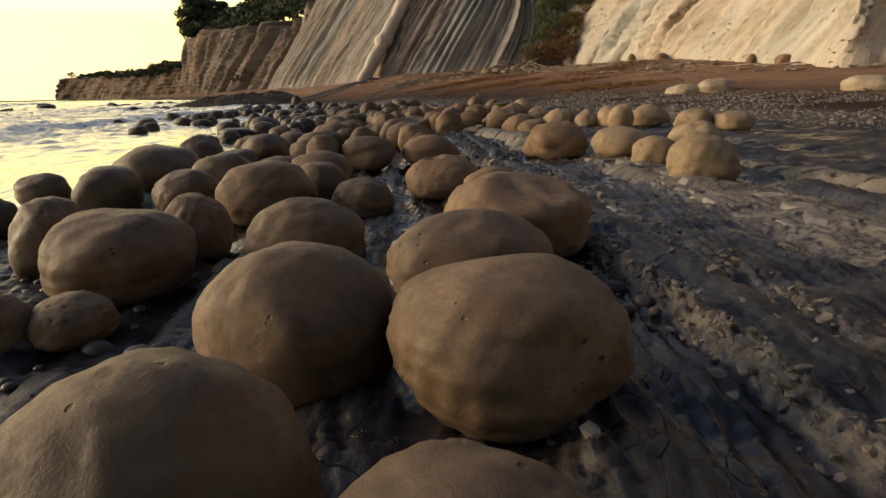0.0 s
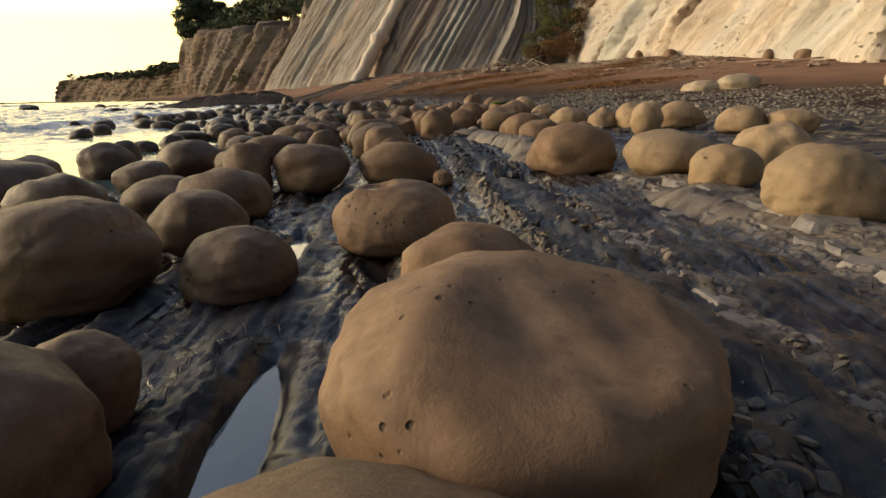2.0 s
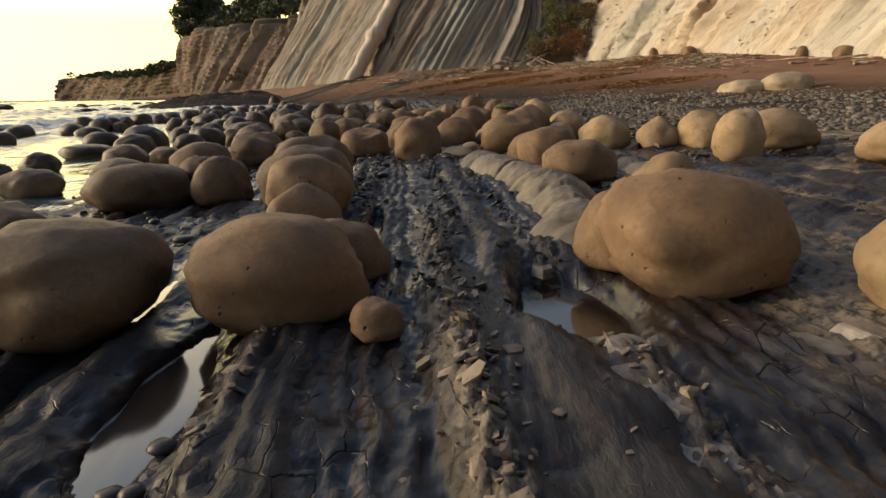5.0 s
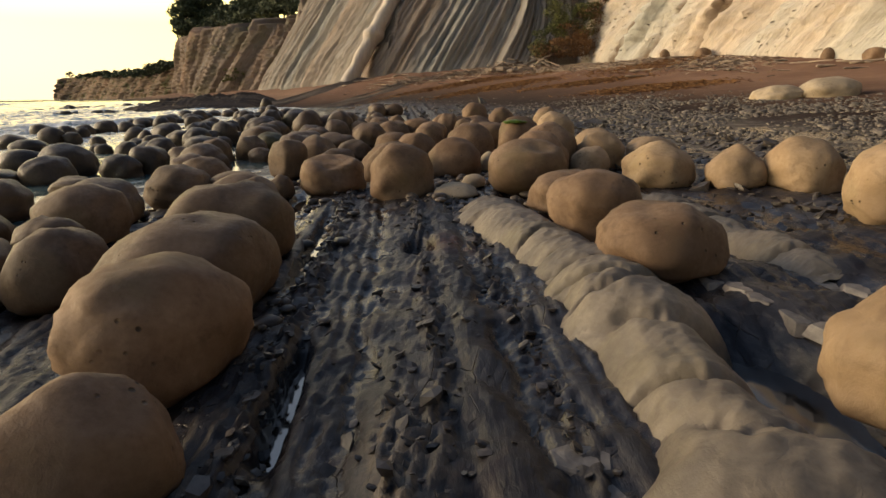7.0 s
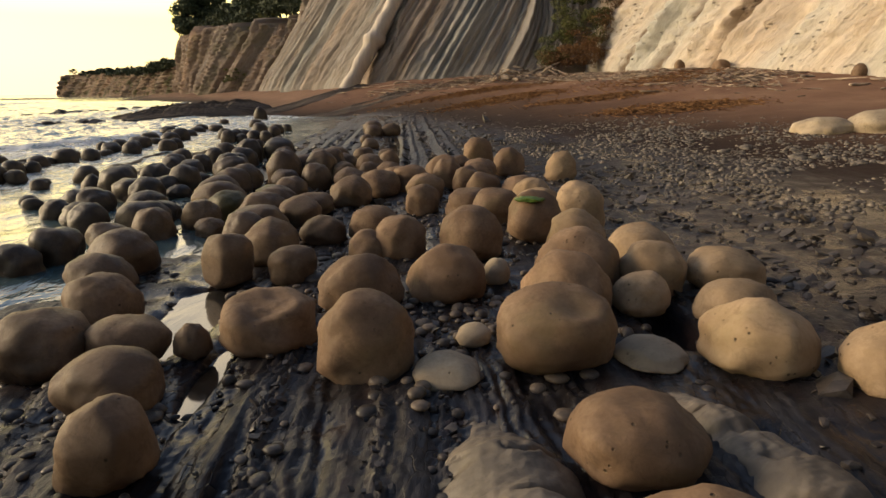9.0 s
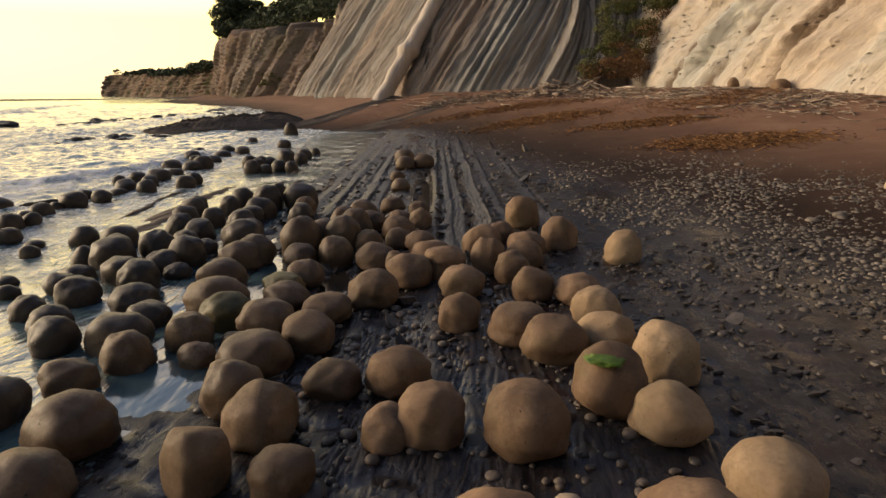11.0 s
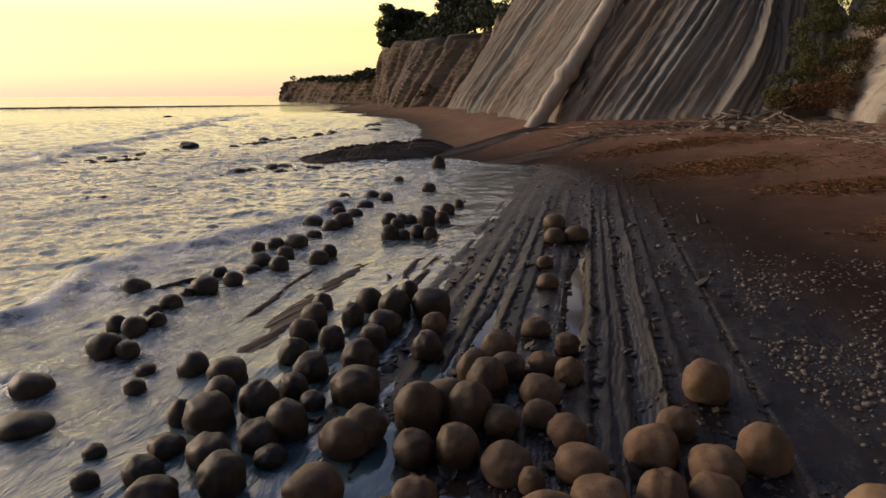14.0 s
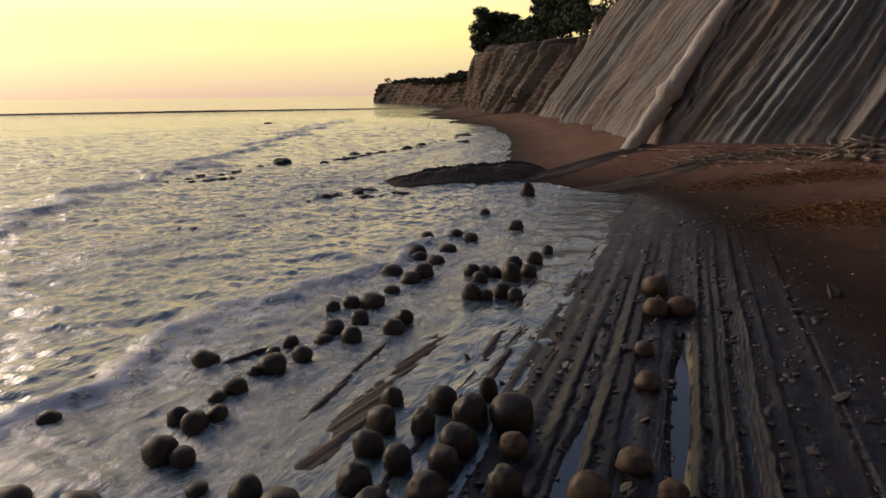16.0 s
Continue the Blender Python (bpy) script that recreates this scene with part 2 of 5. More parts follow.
def cliff_material(name, dark, mid, light, streak, veg=0.0, pits=0.0):
    k = Nodes(name, rough=0.88, spec=0.2)
    c = k.coords()
    bed, up = k.attr("bed"), k.attr("up")
    cmb = k.n("ShaderNodeCombineXYZ")
    k.link(bed, cmb.inputs[0])
    k.link(k.math("MULTIPLY", up, 0.05), cmb.inputs[1])
    b1 = k.noise(cmb.outputs[0], 0.55, 7, 0.7)
    b2 = k.noise(cmb.outputs[0], 3.2, 5, 0.65)
    rub = k.noise(c, 0.7, 7, 0.66)
    fine = k.noise(c, 5.0, 6, 0.7)
    col = k.ramp(b1, (0.28, dark), (0.5, mid), (0.72, light))
    col = k.mix(k.span(b2, 0.5, 0.68, 0, streak), col, light)
    col = k.mix(k.span(b2, 0.5, 0.32, 0, streak), col, dark)
    b3 = k.noise(cmb.outputs[0], 12.0, 4, 0.7)
    col = k.mix(k.span(b3, 0.5, 0.66, 0, 0.4), col, dark)
    col = k.mix(k.span(b3, 0.5, 0.36, 0, 0.3), col, light)
    hue = k.noise(cmb.outputs[0], 0.09, 3)
    col = k.mix(1.0, col, k.mix(k.span(hue, 0.35, 0.65), (1.12, 0.95, 0.82), (0.92, 1.0, 1.04)), "MULTIPLY")
    col = k.mix(k.span(rub, 0.5, 0.75, 0, 0.5), col, mid)
    col = k.mix(k.span(fine, 0.5, 0.75, 0, 0.35), col, dark)
    if veg:
        col = k.mix(k.math("MULTIPLY", k.span(k.noise(c, 0.16, 5), 0.52, 0.62), veg), col, (0.07, 0.075, 0.03))
    nrm = k.bump(b2, 0.8, 0.25)
    nrm = k.bump(b3, 0.6, 0.08, nrm)
    col = k.mix(k.math("MULTIPLY", k.attr("seam"), k.span(rub, 0.3, 0.55, 0.2, 0.75)), col, (0.16, 0.105, 0.062))
    if pits:
        seam = k.math("MULTIPLY", k.attr("seam"), k.span(rub, 0.3, 0.5))
        col = k.mix(seam, col, (0.14, 0.095, 0.06))
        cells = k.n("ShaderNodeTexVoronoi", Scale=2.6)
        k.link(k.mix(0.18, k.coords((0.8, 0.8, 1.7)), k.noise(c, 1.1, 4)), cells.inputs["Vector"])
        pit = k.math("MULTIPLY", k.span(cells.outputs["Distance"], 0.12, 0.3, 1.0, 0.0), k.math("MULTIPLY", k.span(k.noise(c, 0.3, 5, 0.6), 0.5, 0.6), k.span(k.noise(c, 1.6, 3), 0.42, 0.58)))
        # pit hollows painted brown: their shade is in the colour
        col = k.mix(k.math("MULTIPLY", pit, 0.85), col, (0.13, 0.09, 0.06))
        nrm = k.bump(pit, 1.0, -0.35, nrm)
    nrm = k.bump(rub, 0.6, 0.3, nrm)
    nrm = k.bump(fine, 0.6, 0.06, nrm)
    return k.done(col, None, nrm)


def plain_material(name, low, high, scale, rough=0.8, depth=0.01, per="island", stretch=(1, 1, 1)):
    k = Nodes(name, rough=rough, spec=0.3)
    c = k.coords(stretch)
    nz = k.noise(c, scale, 5, 0.65)
    col = k.mix(k.span(nz, 0.3, 0.7), low, high)
    rnd = k.island() if per == "island" else k.random()
    col = k.mix(1.0, col, k.mix(rnd, (0.55, 0.55, 0.57), (1.3, 1.25, 1.2)), "MULTIPLY")
    return k.done(col, None, k.bump(nz, 0.6, depth))


GROUND = ground_material()
WATER = water_material()
CLIFF_GREY = cliff_material("grey_bedded_mudstone_cliff", (0.185, 0.168, 0.152), (0.285, 0.262, 0.238), (0.41, 0.382, 0.345), 0.55)
CLIFF_BROWN = cliff_material("brown_bedded_bluff", (0.13, 0.1, 0.082), (0.21, 0.165, 0.135), (0.31, 0.26, 0.22), 0.5, 0.35)
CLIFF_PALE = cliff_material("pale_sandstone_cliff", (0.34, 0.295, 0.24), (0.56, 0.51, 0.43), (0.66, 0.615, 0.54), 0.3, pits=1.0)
CLIFF_FAR = cliff_material("far_brown_cliff", (0.12, 0.085, 0.065), (0.2, 0.15, 0.115), (0.3, 0.235, 0.18), 0.6, 0.8)
FIN = cliff_material("pale_rock_fin", (0.36, 0.32, 0.28), (0.5, 0.455, 0.4), (0.58, 0.535, 0.475), 0.5)
REEF = cliff_material("dark_reef_rock", (0.06, 0.05, 0.042), (0.14, 0.115, 0.095), (0.25, 0.21, 0.175), 0.9)
PEBBLE = plain_material("grey_beach_pebbles", (0.06, 0.053, 0.046), (0.19, 0.165, 0.14), 9, 0.6, 0.004)
COBBLE = plain_material("dark_wet_cobbles", (0.032, 0.028, 0.026), (0.1, 0.085, 0.072), 12, 0.4, 0.006)
CHIP = plain_material("tan_shale_chips", (0.1, 0.085, 0.068), (0.27, 0.225, 0.17), 14, 0.5, 0.006)
LEDGE = stone_material("grey_tan_ledge_rock", (0.105, 0.088, 0.07), (0.175, 0.15, 0.12), (0.25, 0.215, 0.172), 0.55, 0.4, bored=0.0)
SLAB = plain_material("pale_wet_shale", (0.1, 0.092, 0.086), (0.23, 0.21, 0.19), 16, 0.4, 0.012, "object")
DARK_CHIP = plain_material("dark_wet_shale_chips", (0.022, 0.019, 0.018), (0.075, 0.066, 0.061), 14, 0.35, 0.006)
CHIP_COBBLE = plain_material("damp_tan_cobbles", (0.06, 0.05, 0.042), (0.18, 0.145, 0.11), 12, 0.5, 0.006)
REEF_ROCK = plain_material("dark_wet_reef_rock", (0.025, 0.021, 0.019), (0.08, 0.066, 0.056), 4, 0.5, 0.03)
DRIFT = plain_material("weathered_driftwood", (0.2, 0.15, 0.11), (0.44, 0.36, 0.28), 5, 0.85, 0.01, "object", (1, 1, 6))
DRIFT_STICK = plain_material("pale_weathered_sticks", (0.2, 0.15, 0.11), (0.45, 0.37, 0.29), 5, 0.85)
LITTER = plain_material("rusty_dry_kelp_litter", (0.1, 0.05, 0.02), (0.28, 0.15, 0.06), 3, 0.9)
LEAF = plain_material("dark_conifer_leaves", (0.04, 0.056, 0.036), (0.1, 0.12, 0.062), 0.6, 0.8)
BRUSH = plain_material("autumn_scrub_leaves", (0.05, 0.065, 0.02), (0.15, 0.15, 0.045), 0.35, 0.85)
BRUSH_RED = plain_material("rusty_scrub_leaves", (0.11, 0.06, 0.028), (0.25, 0.14, 0.06), 0.35, 0.85)
BARK = plain_material("grey_brown_bark", (0.04, 0.03, 0.022), (0.09, 0.07, 0.05), 3, 0.9)
ALGAE = plain_material("bright_green_algae", (0.035, 0.075, 0.008), (0.1, 0.16, 0.02), 18, 0.5)
POOL = Nodes("still_pool_water", rough=0.02).m
POOL.node_tree.nodes["Principled BSDF"].inputs["Base Color"].default_value = (0.03, 0.03, 0.028, 1)
POOL.node_tree.nodes["Principled BSDF"].inputs["IOR"].default_value = 1.33


# ---- numbers of the place ----
def smooth(a, b, v):
    u = np.clip((v - a) / (b - a), 0, 1)
    return u * u * (3 - 2 * u)


def waves(p, seed, octaves=4, size=1.0, fall=0.55):
    """Smooth random values, about -1 to 1, at points p (n x k)."""
    r = np.random.RandomState(seed)
    out, amp, f, tot = np.zeros(len(p)), 1.0, 1.0 / size, 0.0
    for _ in range(octaves):
        for _ in range(5):
            d = r.normal(size=p.shape[1])
            d /= np.linalg.norm(d) + 1e-9
            out += amp * np.sin((p @ d) * f * 2 * math.pi * r.uniform(0.6, 1.4) + r.uniform(0, 6.3))
        tot += amp * 1.9
        amp, f = amp * fall, f * 2.1
    return out / tot


FOOT = ((60, -40), (44, 8), (34, 26), (26, 42), (20, 54), (15.5, 68), (12, 72), (6, 74), (-2, 77), (-8.5, 79),
        (-14, 95), (-26, 128), (-45, 165), (-95, 235), (-130, 330), (-174, 400), (-260, 500), (-368, 600))


def to_foot(x, y):
    best = np.full(x.shape, 1e9)
    for (ax, ay), (bx, by) in zip(FOOT, FOOT[1:]):
        dx, dy = bx - ax, by - ay
        u = np.clip(((x - ax) * dx + (y - ay) * dy) / (dx * dx + dy * dy), 0, 1)
        best = np.minimum(best, np.hypot(x - ax - u * dx, y - ay - u * dy))
    return best


def beach_share(x, y):
    d = to_foot(x, y)
    e = np.maximum(0, (x - 3.5) * 0.958 + (y - 26) * 0.285)
    e = np.maximum(e, (16 - d) * smooth(58, 80, y))
    return e / (e + d + 1e-6)


def base_height(x, y):
    """The ground without its small relief."""
    shelf = np.clip(0.10 + 0.04 * x, -0.45, 0.3)
    outer = np.interp(x, (-14, -9, -6.5, -4.5, 0, 5), (-0.45, -0.3, -0.1, -0.02, 0.06, 0.3))
    shelf = shelf + (outer - shelf) * smooth(22, 28, y)
    shelf = shelf + 0.009 * np.clip(y - 28, 0, 30) * smooth(-8, -3, x)
    shelf = shelf + 0.35 * np.exp(-(((x + 12.2) / 5) ** 2 + ((y - 58) / 5) ** 2))
    return shelf + (1.9 + 1.1 * smooth(36, 62, y)) * beach_share(x, y) ** 1.2


def at_ground(x, y):
    return float(base_height(np.array([float(x)]), np.array([float(y)]))[0])


def mesh_from(name, verts, faces, material, flat=False):
    me = bpy.data.meshes.new(name)
    me.from_pydata([tuple(v) for v in verts] if not isinstance(verts, np.ndarray) else verts.tolist(), [], faces if isinstance(faces, list) else faces.tolist())
    me.materials.append(material)
    if not flat:
        me.polygons.foreach_set("use_smooth", [True] * len(me.polygons))
    me.update()
    return me


def part(name, me, parent, label=""):
    ob = new(name, me)
    ob.parent = parent
    return tagged(ob, label)


def grid_faces(nu, nv):
    i = np.arange(nu - 1)[:, None] * nv + np.arange(nv - 1)[None, :]
    i = i.reshape(-1)
    return np.stack([i, i + nv, i + nv + 1, i + 1], 1)


def steps(*runs):
    out = []
    for a, b, n in runs:
        out.extend(np.linspace(a, b, n, endpoint=False))
    return np.array(out)


def put_attr(me, name, values):
    me.attributes.new(name, "FLOAT", "POINT").data.foreach_set("value", np.asarray(values, dtype=np.float32))


# ---- ground: one sheet from the shelf to the horizon ----
HOLLOWS = ((-0.74, 7.9, 0.09, 0.5, 0.2), (-0.55, 9.0, 0.05, 0.35, 0.18), (2.1, 12.85, 0.3, 0.5, 0.32), (0.05, 12.9, 0.05, 0.45, 0.2), (-0.45, 10.0, 0.13, 0.6, 0.2), (0.5, 15.2, 0.09, 0.24, 0.2),
           (-0.35, 15.4, 0.08, 1.2, 0.16), (-1.75, 19.1, 0.34, 1.0, 0.2), (-1.05, 17.7, 0.1, 0.6, 0.16), (2.75, 18.4, 0.16, 0.5, 0.3),
           (-3.2, 27.2, 0.25, 3.2, 0.2), (-2.9, 31.0, 0.2, 3.0, 0.18), (-1.9, 25.7, 0.2, 0.9, 0.2), (-1.2, 36.0, 0.25, 4.0, 0.2), (1.25, 10.9, 0.3, 0.5, 0.32),
           (-0.25, 11.6, 0.06, 0.6, 0.2), (-1.05, 10.8, 0.15, 0.8, 0.2), (-0.35, 5.4, 0.1, 0.7, 0.2), (-0.8, 4.75, 0.2, 0.35, 0.18))


def bell(v, wide):
    return np.exp(-(v / wide) ** 2)


def bands(u, y):
    """Where crumbling beds crop out: the tan spine, the slab row, a seaward seam, two dark rubble lines."""
    return (bell(u - 0.34, 0.085) * smooth(13.5, 11.5, y), bell(u - 0.96, 0.07), bell(u + 0.52, 0.06) * smooth(12, 10.5, y),
            bell(u + 0.2, 0.085) * smooth(10.5, 12, y), bell(u - 0.52, 0.06) * smooth(11, 12.5, y))


FAR_RIDGES = ((-4.9, 0.14), (-4.35, 0.09), (-3.75, 0.1), (-3.2, 0.07), (-2.75, 0.08), (-2.2, 0.12), (-1.75, 0.07), (-1.35, 0.12), (-0.95, 0.06), (0.78, 0.1), (1.15, 0.05), (1.47, 0.08), (2.1, 0.11), (2.6, 0.05), (3.65, 0.07))


def full_height(x, y):
    """The ground with its upturned beds, ragged steps, crumbling spines and pool hollows."""
    share = beach_share(x, y)
    z = base_height(x, y)
    u = x + STRIKE * (y - 15)
    p = np.stack([x, y], 1)
    w = waves(p, 5, 3, 3.0)
    rag = waves(np.stack([x, y * 0.8], 1), 23, 3, 0.4, 0.7)
    bed = (u + 0.06 * w + 0.022 * rag)[:, None]
    ridge = waves(bed, 11, 4, 1.1, 0.62)
    step = 3.2 * ridge
    terrace = (np.floor(step) + smooth(0.35, 0.65, step - np.floor(step))) / 3.2
    rock = 1 - smooth(0.03, 0.11, share)
    near = smooth(70, 40, y) * smooth(-16, -10, x)
    close = smooth(30, 20, y)
    crumbs = waves(np.stack([x * 1.25, y * 0.7], 1), 27, 3, 0.1, 0.75)
    tall = waves(np.stack([u * 1.5, y * 0.35], 1), 17, 3, 1.0, 0.6)
    uu = u + 0.03 * w
    b0, b1, b2, b3, b4 = bands(uu, y)
    end = smooth(22, 17, y)
    spine = (b0 * 0.06 + b1 * 0.045 + b2 * 0.04 + b3 * 0.05 + b4 * 0.035) * end
    plate = 0.03 * smooth(-0.12, -0.02, uu) * smooth(0.5, 0.38, uu) * smooth(11, 12.5, y) * end
    flat = smooth(2.0, 2.6, u) * smooth(15, 18, y)
    z = z + rock * near * ((0.045 * terrace + 0.016 * tall) * (1 - 0.8 * flat) * (1 - 0.7 * bell(y - 20.5, 2.5)) + spine + plate) * (1 - 0.6 * smooth(20, 28, y))
    z = z + rock * close * crumbs * (0.004 + 0.036 * b0 + 0.02 * b1 + 0.02 * b2 + 0.03 * b3 + 0.024 * b4 + 0.008 * smooth(0.2, 0.6, tall))
    # lips of upturned beds, steep towards the land, on the outer shelf
    worn = 0.75 + 0.4 * waves(np.stack([u * 0.5, y * 0.3], 1), 37, 3, 1.2)
    lips = np.zeros(len(x))
    for at, tall_of in FAR_RIDGES:
        d = uu + 0.04 * rag - at
        lips += tall_of * worn * np.where(d < 0, bell(d, 0.2), bell(d, 0.045))
    z = z + near * (1 - smooth(0.12, 0.3, share)) * smooth(24, 29, y) * smooth(60, 48, y) * lips
    blocks = waves(np.stack([x * 0.6, y * 1.5], 1), 33, 2, 0.9)
    z = z + rock * close * (1 - 0.8 * flat) * 0.016 * np.floor(2.2 * blocks) / 2.2
    z = z + (1 - rock) * (0.02 * waves(p, 31, 3, 6.0) + 0.02 * w) * smooth(120, 60, y)
    for hx, hy, rx, ry, deep in HOLLOWS:
        q = ((x - hx + STRIKE * (y - hy)) / rx) ** 2 + ((y - hy) / ry) ** 2
        z = z - deep * np.exp(-q ** 1.5)
    return z


def build_ground():
    xs = steps((-4000, -400, 8), (-400, -60, 18), (-60, -14, 46), (-14, -4, 70), (-4, -1.6, 60), (-1.6, 3.0, 225), (3.0, 4.5, 34), (4.5, 14, 80), (14, 60, 60), (60, 400, 14), (400, 4001, 5))
    ys = steps((-4000, -200, 6), (-200, -6, 20), (-6, 1, 30), (1, 19, 600), (19, 28, 130), (28, 46, 140), (46, 100, 90), (100, 400, 60), (400, 4001, 12))
    x, y = [a.reshape(-1) for a in np.meshgrid(xs, ys, indexing="ij")]
    z = full_height(x, y)
    u = x + STRIKE * (y - 15)
    w = waves(np.stack([x, y], 1), 5, 3, 3.0)
    b0, b1, b2, b3, b4 = bands(u + 0.03 * w, y)
    tan = 0.85 * b0 + 0.45 * b1 * smooth(13, 11.5, y) + 0.3 * b2 + 0.12 * (b3 + b4)
    tan = tan + 0.7 * smooth(1.55, 1.85, u) * smooth(3.2, 2.4, u) * smooth(13.5, 11, y)
    me = mesh_from("ground", np.stack([x, y, z], 1), grid_faces(len(xs), len(ys)), GROUND)
    put_attr(me, "sand", beach_share(x, y) * 2.2)
    put_attr(me, "tan", np.clip(np.clip(tan, 0, 1) * smooth(26, 16, y) + smooth(26, 29, y) * smooth(48, 42, y) * (0.9 * bell(u - 3.8, 0.045) + 0.55 * bell(u - 0.9, 0.05) + 0.55 * bell(u - 2.1, 0.05) + 0.3 * bell(u - 1.47, 0.04)), 0, 1))
    put_attr(me, "wet", np.clip(0.45 - (z - base_height(x, y)) / 0.07, 0, 1))
    put_attr(me, "rust", np.exp(-(((x - 0.78) / 0.16) ** 2 + ((y - 15.1) / 0.28) ** 2)))
    tagged(new("ground", me), "wet dark mudstone shelf rising into a reddish sand beach", "ground", kind="structure")


build_ground()


# ---- sea ----
def build_sea():
    xs = steps((-4800, -700, 12), (-700, -120, 40), (-120, -42, 180), (-42, -2, 260), (-2, 4.2, 24))
    ys = steps((-4800, -100, 10), (-100, 0, 20), (0, 14, 40), (14, 72, 320), (72, 200, 230), (200, 800, 60), (800, 4801, 16))
    x, y = [a.reshape(-1) for a in np.meshgrid(xs, ys, indexing="ij")]
    shore = -2.0 - 0.10 * (y - 20)
    off = shore - x
    live = 0.25 * smooth(-0.5, 1.5, off) + 0.75 * smooth(4, 10, off)
    p = np.stack([x, y], 1)
    w = waves(p, 41, 3, 14.0)
    run = -x - 15.2 + 1.1 * w + 0.12 * np.maximum(0, y - 44)
    out = (-x - 41.6) * 0.888 - (y - 43.2) * 0.46 + 2.5 * w
    mid = (-x - 28) * 0.95 - (y - 45) * 0.2 + 2.2 * waves(p, 47, 2, 22.0)
    crest = np.exp(-(run / 0.6) ** 2) * smooth(10, 22, y) * smooth(62, 42, y) + 1.4 * np.exp(-(out / 1.5) ** 2) + 0.35 * np.exp(-(mid / 1.2) ** 2)
    z = 1.5 * live * (0.03 * waves(p * np.array([0.6, 1.0]), 43, 3, 2.0, 0.62) + 0.045 * np.abs(waves(p * np.array([0.7, 1.0]), 44, 3, 1.2, 0.7)) + 0.07 * smooth(35, 80, np.hypot(x, y)) * np.abs(waves(p * np.array([0.5, 1.0]), 46, 3, 5.0, 0.65)) + 0.04 * waves(p * np.array([0.6, 1.0]), 49, 2, 4.0) + 0.17 * crest)
    far = smooth(300, 130, np.hypot(x, y))
    z = z * far - smooth(-0.95, -1.4, x) * np.maximum(0.09 * smooth(8.0, 6.5, y) * smooth(-6.5, -5, x), 0.055 * smooth(22.5, 20, y) * smooth(-4.8, -3.4, x))
    foam = 0.95 * np.exp(-((run + 0.4) / 0.9) ** 2) * smooth(10, 22, y) * smooth(60, 40, y) + 0.75 * np.exp(-((out + 0.6) / 1.2) ** 2) + 0.2 * np.exp(-(mid / 1.6) ** 2)
    foam = foam + (0.2 + 0.14 * smooth(5, 9, off)) * smooth(-0.4, 1.5, off) * smooth(15, 10, off) * smooth(14, 24, y) + 0.26 * smooth(12, 16, off) * (1 - 0.5 * smooth(40, 90, off)) + 0.3 * smooth(60, 90, y) * smooth(40, 10, off)
    foam = foam + 0.24 * np.exp(-((off - 6.8) / 1.9) ** 2) * smooth(24, 29, y)
    foam = np.clip(foam, 0, 1) * smooth(-0.5, 1.5, off) * far
    me = mesh_from("water", np.stack([x, y, z], 1), grid_faces(len(xs), len(ys)), WATER)
    put_attr(me, "foam", foam)
    put_attr(me, "calm", 1 - smooth(-0.5, 2.2, off))
    tagged(new("water", me), "evening sea with low foamy waves reflecting yellow sky", "sea", kind="structure")


build_sea()


# ---- cliffs ----
def bend(points, n):
    """An even polyline of n points, with rounded corners."""
    p = np.array(points, float)
    for _ in range(3):
        q = np.empty((2 * len(p) - 2, p.shape[1]))
        q[0::2], q[1::2] = 0.75 * p[:-1] + 0.25 * p[1:], 0.25 * p[:-1] + 0.75 * p[1:]
        p = np.vstack([p[:1], q, p[-1:]])
    s = np.concatenate([[0], np.cumsum(np.hypot(*np.diff(p[:, :2], axis=0).T))])
    return p, s


